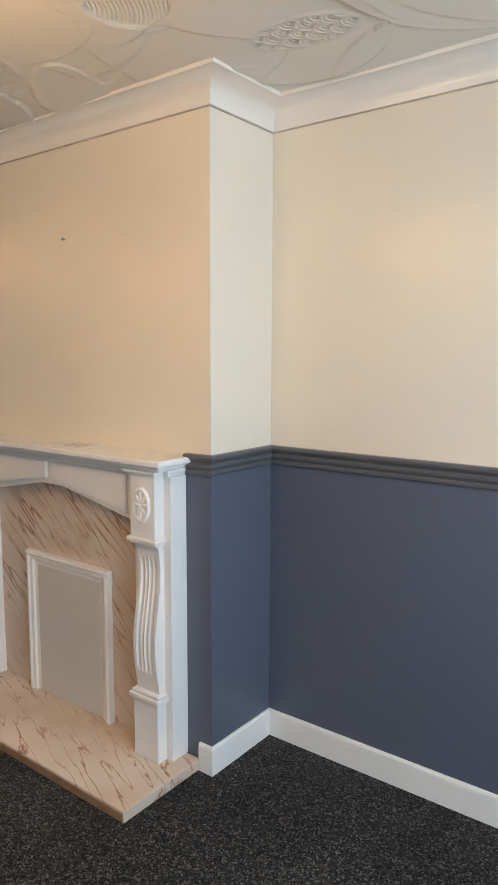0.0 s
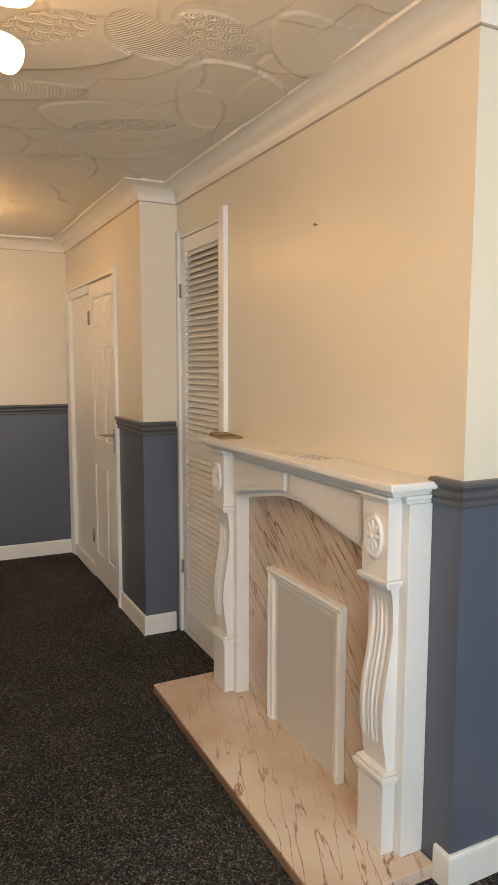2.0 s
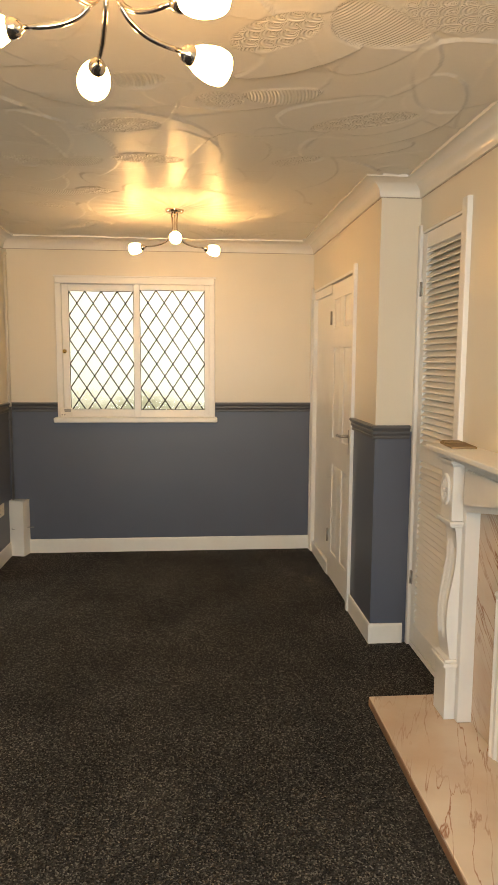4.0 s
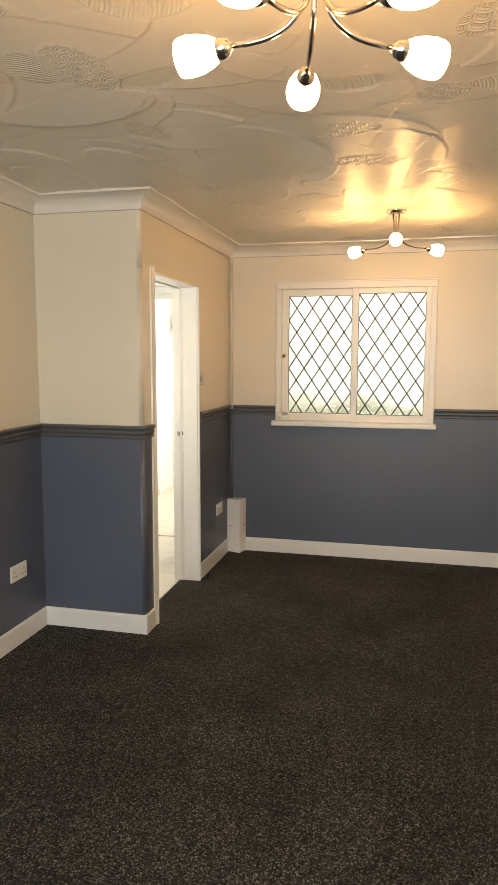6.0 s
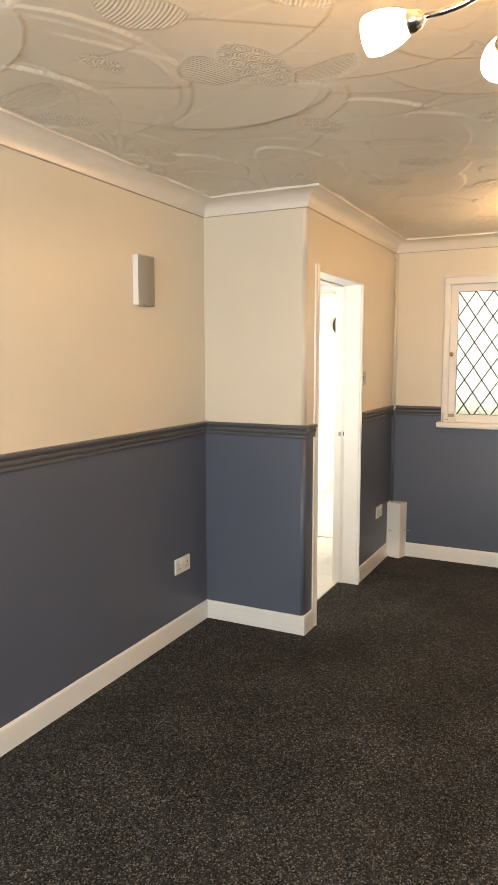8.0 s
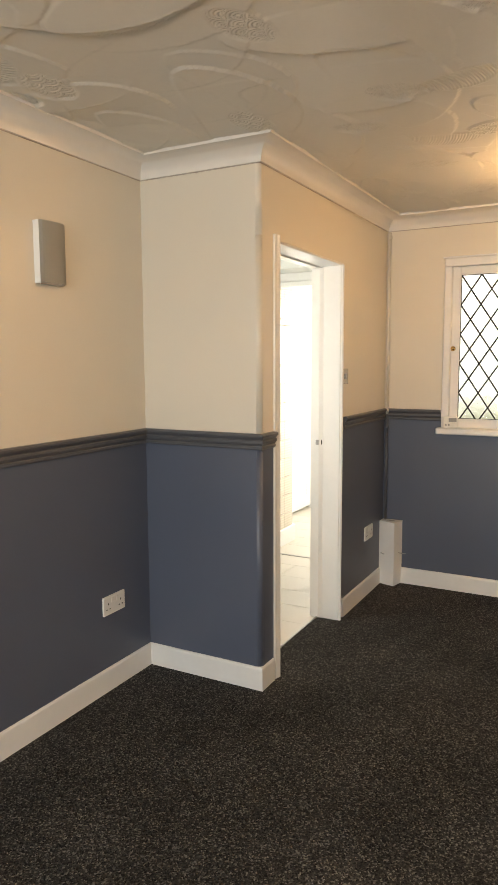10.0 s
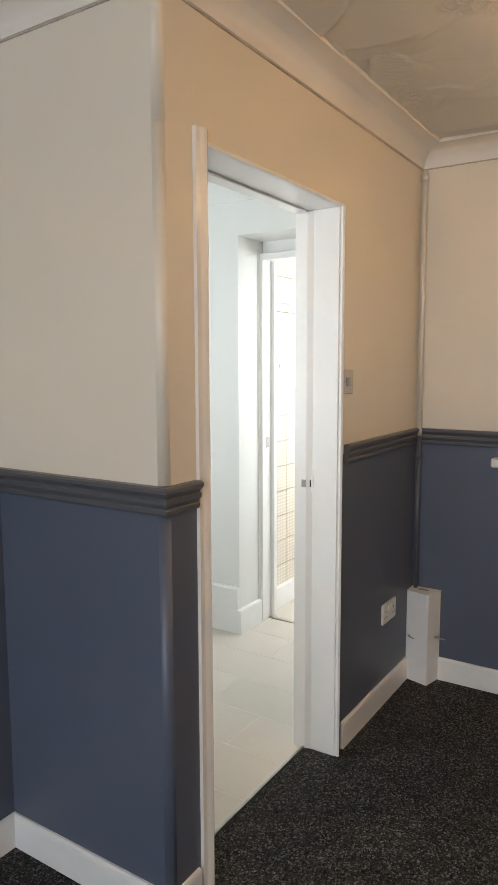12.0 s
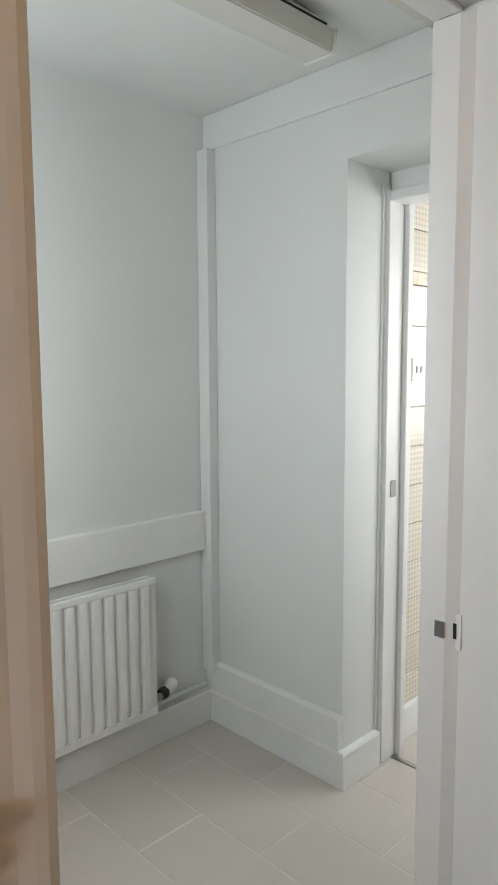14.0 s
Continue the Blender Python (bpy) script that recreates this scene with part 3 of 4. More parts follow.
knob = lathe([(0.006, 0), (0.006, 0.012), (0.013, 0.016), (0.016, 0.024), (0.012, 0.032), (0.003, 0.035)], 16, Matrix.Translation((W_X - 0.028, 0.022, 1.546)) @ Matrix.Rotation(radians(90), 4, "Y"))
wp("knob", knob, BRASS, win, "round brass knob")

# thermostat propped on the sill
th = empty("thermostat", "cream digital room thermostat leaning on the sill", "thermostat", (W_X + 0.036, -0.008, 1.052), 24)
for name, bm, m, lb in (("body", box(-0.012, 0.012, -0.046, 0.046, 0, 0.074, 0.005), PLASTIC, ""), ("screen", box(0.011, 0.014, -0.012, 0.036, 0.038, 0.062, 0.001), GREYP, "grey display"),
                        ("button", box(0.011, 0.015, -0.036, -0.026, 0.014, 0.024, 0.001), GREYP, "grey button"), ("button", box(0.011, 0.015, -0.018, -0.008, 0.014, 0.024, 0.001), GREYP, "grey button"), ("dial", box(0.011, 0.016, 0.01, 0.034, 0.012, 0.026, 0.002), PLASTIC, "")):
    bm.transform(Matrix.Rotation(radians(-14), 4, "Y"))
    part(name, bm, m, th, lb)

# ---- garden side ----
tagged(part("ground", box(-400, 400, -400, 400, -0.30, -0.15), GROUND), "grey paved ground outside the house", "ground", kind="structure")
# Self-glowing sheet: supplies the daylight seen through the leaded panes.
tagged(part("backdrop", box(-6.50, -6.45, -0.46, 3.9, -0.15, 3.4), outdoor_mat()), "glowing sheet standing in for the hazy garden beyond the leaded window", "backdrop", kind="structure")

# ---- front window ----
fw = empty("window_2", "white framed front window behind the starting point", "window", (E_X, 0.75, 0.85), kind="structure")
for name, b in (("window_frame", (-1.3, 1.3, 0, 0.06)), ("window_frame", (-1.3, 1.3, 1.24, 1.3)), ("window_frame", (-1.3, -1.24, 0.06, 1.24)), ("window_frame", (1.24, 1.3, 0.06, 1.24)), ("mullion", (-0.03, 0.03, 0.06, 1.24))):
    part(name, box(0.08, 0.14, *b, 0.006), WHITE, fw)
for y in (-1.24, 0.03):
    part("pane", box(0.105, 0.111, y, y + 1.21, 0.06, 1.24), CLEAR, fw).visible_shadow = False
part("window_sill", box(-0.05, 0.08, -1.34, 1.34, -0.03, 0.0, 0.006), WHITE, fw)


# ---- fireplace ----
def oval_rosette(x, z, y, parent):
    rosette = part("rosette", lathe([(1.0, 0), (1.0, 0.5), (0.86, 0.9), (0.74, 0.45), (0.0001, 0.45)], 28, pose(x, y, z, 90) @ Matrix.Diagonal((0.042, 0.064, 0.014, 1))), FIRE, parent, "carved oval flower rosette")
    for k in range(8):
        own = bmesh.new()
        bmesh.ops.create_uvsphere(own, u_segments=8, v_segments=5, radius=1, matrix=pose(x, y - 0.007, z) @ Matrix.Diagonal((1, 1, 1.5, 1)) @ Matrix.Rotation(-k * math.tau / 8, 4, "Y") @ Matrix.Translation((0.017, 0, 0)) @ Matrix.Diagonal((0.015, 0.006, 0.0055, 1)))
        part("petal", own, FIRE, rosette)
    own = bmesh.new()
    bmesh.ops.create_uvsphere(own, u_segments=10, v_segments=6, radius=0.007, matrix=pose(x, y - 0.010, z))
    part("flower_centre", own, FIRE, rosette)
    return rosette


def moulding(x0, x1, y0, y1, steps, bm=None):
    """Stacked blocks, each step (z0, z1, overhang) wider on front and sides."""
    for z0, z1, o in steps:
        bm = box(x0 - o, x1 + o, y0 - o, y1, z0, z1, min(0.004, (z1 - z0) / 3), bm)
    return bm


fire = empty("fire_surround", "white painted wooden fire surround with fluted legs", "fireplace", (-2.2565, CB_Y, 0.044))


def fp(name, bm, m=FIRE, parent=fire, label=""):
    bm.transform(Matrix.Translation((2.2565, -CB_Y, -0.044)))
    return part(name, bm, m, parent, label)


for side in (-1, 1):
    cx = -2.2565 + side * 0.556
    leg = fp("backing_post", box(-2.2565 + side * 0.467, -2.2565 + side * 0.648, 1.99, CB_Y, 0.044, 1.085, 0.003))
    fp("plinth", box(cx - 0.061, cx + 0.061, 1.945, 1.99, 0.044, 0.262, 0.003))
    fp("base_moulding", moulding(cx - 0.061, cx + 0.061, 1.945, 1.99, ((0.255, 0.270, 0.004), (0.270, 0.288, 0.013), (0.288, 0.300, 0.006))))
    # bowed fluted shaft
    prof = []
    for k in range(25):
        t = k / 24
        prof.append((1.957 - 0.015 * math.sin(t * math.pi * 2 - 0.35) * (1 if t < 0.99 else 0.4), 0.30 + t * 0.545))
    bm = bmesh.new()
    nfl = 41
    rows = []
    for y, z in prof:
        t = (z - 0.30) / 0.545
        fade = min(1, max(0, (t - 0.12) / 0.05), max(0, (0.90 - t) / 0.05))
        row = []
        for i in range(nfl):
            s = i / (nfl - 1)
            groove = 0.0
            if 0.14 < s < 0.86:
                groove = 0.007 * fade * abs(math.sin((s - 0.14) / 0.72 * math.pi * 4)) ** 0.6
            row.append(bm.verts.new((cx - 0.055 + 0.11 * s, y + groove, z)))
        rows.append([bm.verts.new((cx - 0.055, 1.992, z))] + row + [bm.verts.new((cx + 0.055, 1.992, z))])
    for a, b in zip(rows, rows[1:]):
        for i in range(len(a) - 1):
            bm.faces.new((a[i], a[i + 1], b[i + 1], b[i]))
    fp("fluted_shaft", bm, FIRE, fire, "serpentine fluted leg")
    fp("collar", moulding(cx - 0.061, cx + 0.061, 1.945, 1.99, ((0.842, 0.852, 0.004), (0.852, 0.868, 0.012))))
    fp("capital_block", box(cx - 0.061, cx + 0.061, 1.943, 1.99, 0.868, 1.095, 0.003))
    ob = oval_rosette(cx + 2.2565, 0.985 - 0.044, 1.943 - CB_Y, fire)
    fp("capital_moulding", moulding(cx - 0.061, cx + 0.061, 1.943, 1.99, ((1.085, 1.097, 0.006), (1.097, 1.108, 0.018))))
# shaped header: flat in the middle, falling to the legs
bot = [(-2.735, 0.908), (-2.32, 0.990), (-2.19, 0.990), (-1.795, 0.908)]
fp("header", prism(bot + [(-1.795, 1.10), (-2.735, 1.10)], "y", 1.985, CB_Y - 0.012, 0.002))
for side in (-1, 1):
    q = [(0.016, 1.012), (0.075, 1.012), (0.440, 0.938), (0.440, 1.080), (0.016, 1.080)]
    q = [(-2.2565 + side * a, b) for a, b in q]
    fp("header_panel", prism(q if side > 0 else q[::-1], "y", 1.968, 1.986, 0.003))
fp("frieze", moulding(-2.915, -1.615, 1.985, CB_Y, ((1.085, 1.098, 0.004), (1.098, 1.112, 0.016))))
for step in ((1.108, 1.120, 0.006), (1.120, 1.130, 0.022)):
    fp("shelf_moulding", moulding(-2.915, -1.615, 1.940, CB_Y, (step,)))
fp("mantel_shelf", moulding(-2.915, -1.615, 1.940, CB_Y, ((1.130, 1.152, 0.040),)), FIRE, fire, "moulded mantel shelf")

slab = empty("marble_back_panel", "pink veined marble panel behind the fire surround", "marble panel", (-2.2565, CB_Y - 0.013, 0.044))
part("slab", box(-0.468, 0.468, -0.009, 0.009, 0.0, 0.96, 0.001), MARBLE, slab)
hearth = empty("marble_hearth", "pink veined marble hearth slab on the carpet", "hearth", (-2.2575, 1.88, 0.0))
part("slab", box(-0.71, 0.71, -0.187, 0.187, 0.002, 0.043, 0.003), MARBLE_H, hearth)
part("front_edge", box(-0.708, 0.708, -0.1885, -0.187, 0.004, 0.034), EDGE, hearth, "rough brown unpolished front edge")

cover = empty("fireplace_cover", "white framed grey panel covering the fire opening", "fireplace cover", (-2.24, 2.046, 0.044))
part("panel", box(-0.20, 0.20, -0.012, 0.0, 0.0, 0.575, 0.001), BOARDM, cover, "pale grey painted board")
fr = [(0, 0), (0, -0.026), (0.012, -0.030), (0.02, -0.024), (0.034, -0.022), (0.042, -0.014), (0.058, -0.012), (0.062, 0)]
for side in (-1, 1):
    q = [(side * (0.258 - a), b) for a, b in fr]
    part("frame_upright", prism(q if side > 0 else q[::-1], "z", 0.0, 0.60), WHITE, cover)
q = [(b, 0.625 - a) for a, b in fr]
part("frame_head", prism(q, "x", -0.262, 0.262), WHITE, cover)

# things on the shelf
card = empty("cardboard_piece", "flat piece of brown cardboard on the mantel shelf", "cardboard", (-2.86, 2.00, 1.152), -6)
part("sheet", box(-0.09, 0.09, -0.05, 0.05, 0.0, 0.008, 0.002), CARD, card)
part("flap", box(-0.085, -0.03, -0.045, 0.03, 0.008, 0.014, 0.002), CARD, card)
leaf = empty("paper_leaflet", "white printed leaflet lying open on the shelf", "leaflet", (-2.19, 1.99, 1.152), 8)
part("page", box(-0.15, 0.0, -0.045, 0.045, 0.0, 0.0012), PAPER, leaf)
part("page", box(0.001, 0.15, -0.045, 0.045, 0.0, 0.0022), PAPER, leaf)
for k in range(4):
    part("print_line", box(0.02, 0.13 - 0.02 * (k % 2), -0.03 + 0.018 * k, -0.026 + 0.018 * k, 0.0022, 0.0026), INK, leaf, "grey line of print")
nail = part("wall_screw", lathe([(0.002, 0), (0.002, 0.010), (0.006, 0.012), (0.005, 0.016)], 10, pose(-2.236, CB_Y, 1.945, 90)), STEEL)
tagged(nail, "small steel screw in the cream wall", "screw")
nail2 = part("wall_plug", lathe([(0.004, -0.002), (0.005, 0.002), (0.002, 0.004)], 10, pose(-2.19, CB_Y, 1.943, 90)), PLASTIC)
tagged(nail2, "small plastic plug in the cream wall", "wall plug")


# ---- louvred cupboard door ----
lou = empty("door_1", "white louvred cupboard door, closed", "door", (-3.325, CB_Y + 0.02, 0.0), kind="structure")


def lp(name, bm, m=WHITE, parent=lou, label=""):
    bm.transform(Matrix.Translation((3.325, -CB_Y - 0.02, 0)))
    return part(name, bm, m, parent, label)


LX0, LX1 = -3.588, -3.052
for b in ((LX0, LX0 + 0.058, 0.03, 2.108), (LX1 - 0.05, LX1, 0.03, 2.108)):
    lp("stile", box(b[0], b[1], CB_Y + 0.003, CB_Y + 0.035, b[2], b[3], 0.003))
for b in ((0.03, 0.135), (0.995, 1.075), (2.035, 2.108)):
    lp("rail", box(LX0 + 0.058, LX1 - 0.05, CB_Y + 0.004, CB_Y + 0.034, b[0], b[1], 0.003))
slat = box(LX0 + 0.056, LX1 - 0.048, -0.0215, 0.0215, -0.003, 0.003, 0.0012, seg=1)
slat.transform(Matrix.Rotation(radians(46), 4, "X"))
slat.transform(Matrix.Translation((3.325, -0.002, 0)))
slat_me = None
for z0, z1, nsl in ((0.15, 0.985, 29), (1.09, 2.025, 33)):
    for k in range(nsl):
        z = z0 + (z1 - z0) * k / (nsl - 1)
        if slat_me is None:
            ob = part("slat", slat, WHITE, lou)
            slat_me = ob.data
        else:
            ob = new("slat", slat_me)
            ob.parent = lou
        ob.location = (0, 0, z)
lp("inner_backing", box(LX0, LX1, CB_Y + 0.06, CB_Y + 0.07, 0.0, 2.12), BOARDM)
for z in (0.37, 1.845):
    lp("hinge", box(LX0 - 0.018, LX0 + 0.016, CB_Y - 0.001, CB_Y + 0.004, z - 0.035, z + 0.035, 0.001), STEEL, lou, "small steel hinge")
    lp("hinge_pin", tube([(LX0 - 0.002, CB_Y - 0.003, z - 0.036), (LX0 - 0.002, CB_Y - 0.003, z + 0.036)], 0.004), STEEL)
lp("architrave", box(-3.046, -2.985, CB_Y - 0.022, CB_Y + 0.03, 0.0, 2.162, 0.006))
lp("architrave", box(JR_X + 0.001, LX0 - 0.004, CB_Y - 0.012, CB_Y + 0.03, 0.0, 2.155, 0.004))
lp("head_lining", box(LX0 - 0.004, -3.046, CB_Y + 0.002, CB_Y + 0.05, 2.112, 2.125, 0.001))
lp("threshold", box(LX0, LX1, CB_Y + 0.002, CB_Y + 0.05, 0.0, 0.028, 0.002))


# ---- six-panel door and fixed panel ----
dr = empty("door_2", "white six-panel door beside a plain fixed panel", "door", (-4.77, JR_Y, 0.0), kind="structure")


def dp(name, bm, m=WHITE, parent=dr, label=""):
    bm.transform(Matrix.Translation((4.77, -JR_Y, 0)))
    return part(name, bm, m, parent, label)


D0, D1 = -4.785, -4.140
leafd = dp("door_leaf", box(D0, D1, JR_Y + 0.012, JR_Y + 0.04, 0.012, 1.985, 0.003), WHITE, dr, "white six-panel leaf")
cols = ((D0 + 0.085, D0 + 0.27), (D1 - 0.27, D1 - 0.085))
zr = ((0.20, 0.80), (0.98, 1.57), (1.70, 1.885))
ys = (JR_Y + 0.002, JR_Y + 0.013)
dp("stile", box(D0, D0 + 0.085, *ys, 0.012, 1.985, 0.002), parent=leafd)
dp("stile", box(D1 - 0.085, D1, *ys, 0.012, 1.985, 0.002), parent=leafd)
for z0, z1 in ((0.012, 0.20), (0.80, 0.98), (1.57, 1.70), (1.885, 1.985)):
    dp("rail", box(D0 + 0.085, D1 - 0.085, *ys, z0, z1, 0.002), parent=leafd)
for z0, z1 in zr:
    dp("muntin", box(D0 + 0.27, D1 - 0.27, *ys, z0, z1, 0.002), parent=leafd)
    for a, b in cols:
        bm = bmesh.new()
        o = 0.03
        lo = [bm.verts.new(v) for v in ((a, ys[1], z0), (b, ys[1], z0), (b, ys[1], z1), (a, ys[1], z1))]
        hi = [bm.verts.new(v) for v in ((a + o, ys[0] + 0.002, z0 + o), (b - o, ys[0] + 0.002, z0 + o), (b - o, ys[0] + 0.002, z1 - o), (a + o, ys[0] + 0.002, z1 - o))]
        bm.faces.new(hi), bm.faces.new(lo)
        for k in range(4):
            bm.faces.new((lo[k], lo[(k + 1) % 4], hi[(k + 1) % 4], hi[k]))
        dp("raised_panel", bm, parent=leafd)
hx = D1 - 0.055
dp("handle_plate", box(hx - 0.018, hx + 0.018, JR_Y - 0.004, JR_Y + 0.003, 0.93, 1.08, 0.003), STEEL, leafd, "brushed steel backplate")
dp("lever_handle", tube([(hx, JR_Y, 1.04), (hx, JR_Y - 0.045, 1.04), (hx - 0.02, JR_Y - 0.052, 1.04), (hx - 0.11, JR_Y - 0.052, 1.036)], 0.008), STEEL, leafd, "steel lever handle")
for z in (0.29, 1.77):
    dp("hinge", tube([(D0 - 0.004, JR_Y - 0.002, z - 0.045), (D0 - 0.004, JR_Y - 0.002, z + 0.045)], 0.006), STEEL, leafd, "steel hinge")
    dp("hinge_leaf", box(D0 - 0.03, D0 + 0.02, JR_Y + 0.0, JR_Y + 0.003, z - 0.045, z + 0.045), STEEL, leafd)
dp("fixed_panel", box(-5.385, D0 - 0.012, JR_Y + 0.018, JR_Y + 0.035, 0.085, 1.935, 0.001), WHITE, dr, "plain white flush panel")
dp("panel_rail", box(-5.385, D0 - 0.005, JR_Y - 0.002, JR_Y + 0.04, 0.0, 0.085, 0.003))
dp("panel_rail", box(-5.385, D0 - 0.005, JR_Y - 0.002, JR_Y + 0.04, 1.935, 1.992, 0.003))
dp("frame_post", box(-5.43, -5.385, JR_Y - 0.014, JR_Y + 0.045, 0.0, 1.992, 0.004))
dp("frame_post", box(D0 - 0.012, D0 - 0.006, JR_Y + 0.004, JR_Y + 0.045, 0.085, 1.935, 0.001))
dp("architrave", box(-5.478, -5.432, JR_Y - 0.018, JR_Y - 0.0005, 0.0, 2.03, 0.004))
dp("architrave", box(D1 + 0.012, D1 + 0.055, JR_Y - 0.020, JR_Y + 0.045, 0.0, 2.035, 0.004))
dp("architrave", box(-5.432, D1 + 0.012, JR_Y - 0.008, JR_Y + 0.045, 1.994, 2.012, 0.002))
# Unseen sheet coloured black so that the gaps around the leaf read as shaded.
dp("inner_backing", box(-5.42, D1 + 0.012, JR_Y + 0.06, JR_Y + 0.075, 0.0, 2.0), BLACK)

# ---- open doorway to the utility room ----
dw = empty("doorway", "white painted door lining of an open doorway", "door frame", (-4.28, S_Y, 0.0), kind="structure")


def op(name, bm, m=WHITE, parent=dw, label=""):
    bm.transform(Matrix.Translation((4.28, -S_Y, 0)))
    return part(name, bm, m, parent, label)


op("jamb", box(A0 - 0.038, A0, YB - 0.004, S_Y + 0.002, 0, 1.984, 0.002))
op("jamb", box(A1, A1 + 0.038, YB - 0.004, S_Y + 0.002, 0, 1.984, 0.002))
op("head", box(A0 - 0.038, A1 + 0.038, YB - 0.004, S_Y + 0.002, 1.984, 1.999, 0.002))
for x, d in ((A0, 0.007), (A1, -0.007)):
    op("door_stop", prism([(x, S_Y - 0.096), (x + d, S_Y - 0.118), (x + d, YB), (x, YB)], "z", 0, 1.976))
op("door_stop", box(A0 + 0.007, A1 - 0.007, YB, S_Y - 0.115, 1.976, 1.984, 0.003))
ARCH = [(0, 0), (0.0, 0.012), (0.012, 0.018), (0.022, 0.016), (0.036, 0.011), (0.052, 0.009), (0.054, 0)]
op("architrave", prism([(A0 - 0.004 - a * 0.5, S_Y + b) for a, b in ARCH], "z", 0, 1.988))
op("architrave", prism([(A1 + 0.004 + a * 0.85, S_Y + b) for a, b in ARCH], "z", 0, 2.02), COVE, dw, "cream painted side architrave")
op("head_lip", box(A0 - 0.02, A1 + 0.01, S_Y, S_Y + 0.010, 1.984, 1.996, 0.003))
op("strike_plate", box(A0 + 0.0005, A0 + 0.0018, S_Y - 0.112, S_Y - 0.092, 0.99, 1.05, 0.0004), UWHITE, dw, "painted over strike plate")
op("latch_hole", box(A0 + 0.0015, A0 + 0.003, S_Y - 0.107, S_Y - 0.100, 1.008, 1.034), BLACK, dw, "dark latch hole")
op("strike_lip", box(A0 + 0.0075, A0 + 0.0095, S_Y - 0.136, S_Y - 0.118, 1.006, 1.034, 0.0005), STEEL)
op("threshold_strip", box(A0, A1, S_Y - 0.130, S_Y - 0.120, 0.0, 0.006, 0.002), STEEL, dw, "thin metal carpet strip")


# ---- electrical fittings ----
def double_socket(at, turn, w=0.147, h=0.086):
    ob = empty("wall_socket", "white plastic double switched wall socket", "socket", at, turn, "double wall sockets")
    part("face_plate", box(-w / 2, w / 2, -0.010, 0.0, -h / 2, h / 2, 0.003), PLASTIC, ob)
    for s in (-1, 1):
        part("rocker", box(s * 0.016 - 0.006, s * 0.016 + 0.006, -0.014, -0.009, 0.012, 0.030, 0.001), PLASTIC, ob)
        for dx, dz, a, b in ((0, 0.008, 0.0025, 0.005), (-0.011, -0.016, 0.004, 0.0022), (0.011, -0.016, 0.004, 0.0022)):
            part("pin_hole", box(s * 0.043 + dx - a, s * 0.043 + dx + a, -0.0108, -0.0095, dz - b, dz + b), BLACK, ob)
    return ob


double_socket((-3.425, L_Y + 0.0005, 0.395), 180)
double_socket((-5.165, S_Y + 0.0005, 0.40), 180)
sw = empty("light_switch", "chrome single light switch with worn plate", "light switch", (-4.722, S_Y + 0.0005, 1.388), 180)
part("face_plate", box(-0.043, 0.043, -0.006, 0, -0.043, 0.043, 0.002), CHROME, sw)
part("rocker", box(-0.010, 0.010, -0.012, -0.005, -0.016, 0.016, 0.002), GREYP, sw, "grey rocker")
for s in (-1, 1):
    part("screw", box(s * 0.031 - 0.003, s * 0.031 + 0.003, -0.0075, -0.005, -0.003, 0.003, 0.001), STEEL, sw)

lampw = empty("wall_uplighter", "pale grey curved glass wall light, unlit", "wall light", (-3.10, L_Y, 1.772))
bm = bmesh.new()
rows = []
for z in (0.0, 0.232):
    rows.append([bm.verts.new((-0.068 + 0.136 * k / 12, 0.030 + 0.014 * math.sin(math.pi * k / 12) ** 0.6, z)) for k in range(13)])
for k in range(12):
    bm.faces.new((rows[0][k], rows[0][k + 1], rows[1][k + 1], rows[1][k]))
bmesh.ops.solidify(bm, geom=list(bm.faces), thickness=0.006)
part("shade", bm, LAMPM, lampw, "pale grey curved shade")
part("back_plate", box(-0.05, 0.05, 0.0, 0.018, 0.03, 0.2, 0.003), PLASTIC, lampw)
for s in (-1, 1):
    part("bracket", box(s * 0.066 - 0.003, s * 0.066 + 0.003, 0.0, 0.03, 0.0, 0.232, 0.001), PLASTIC, lampw)
part("bottom_clip", box(-0.05, 0.05, 0.01, 0.042, -0.004, 0.003, 0.001), STEEL, lampw, "thin metal lower rim")


# ---- ceiling lights ----
def chandelier(name_label, at, turn, arms, reach, drop):
    ob = empty("ceiling_light", name_label, "ceiling light", at, turn)
    part("canopy", lathe([(0.055, 0.0), (0.055, -0.012), (0.048, -0.022), (0.01, -0.026), (0.0005, -0.026)], 28), CHROME, ob, "round chrome ceiling plate")
    k0 = 0.74
    for k in range(arms):
        m = Matrix.Rotation(k * math.tau / arms, 4, "Z")
        end = reach - 0.069
        pts = [Vector((0.020, 0, -0.02)), Vector((0.014, 0, -drop + 0.115))]
        for t in np.linspace(0.08, 1, 14):
            a = t * math.pi / 2
            pts.append(Vector((0.014 + (end - 0.014) * (1 - max(math.cos(a), 0.0) ** 0.68), 0, -drop + 0.115 * (1 - math.sin(a) ** 0.68) + 0.004)))
        arm = part("arm", tube([m @ p for p in pts], 0.005, 8), CHROME, ob, "curved chrome arm")
        g = m @ Matrix.Translation((end, 0, -drop + 0.003)) @ Matrix.Rotation(radians(95), 4, "Y") @ Matrix.Scale(k0, 4)
        part("lamp_cup", lathe([(0.006, -0.006), (0.010, 0.0), (0.019, 0.006), (0.024, 0.02), (0.025, 0.036), (0.022, 0.037)], 20, g), CHROME, arm, "chrome lamp holder")
        part("shade", lathe([(0.019, 0.034), (0.026, 0.036), (0.036, 0.055), (0.043, 0.08), (0.046, 0.105), (0.044, 0.125), (0.041, 0.132), (0.02, 0.133), (0.0005, 0.133)], 24, g), GLOBE, arm, "lit opal glass tulip shade")
    return ob


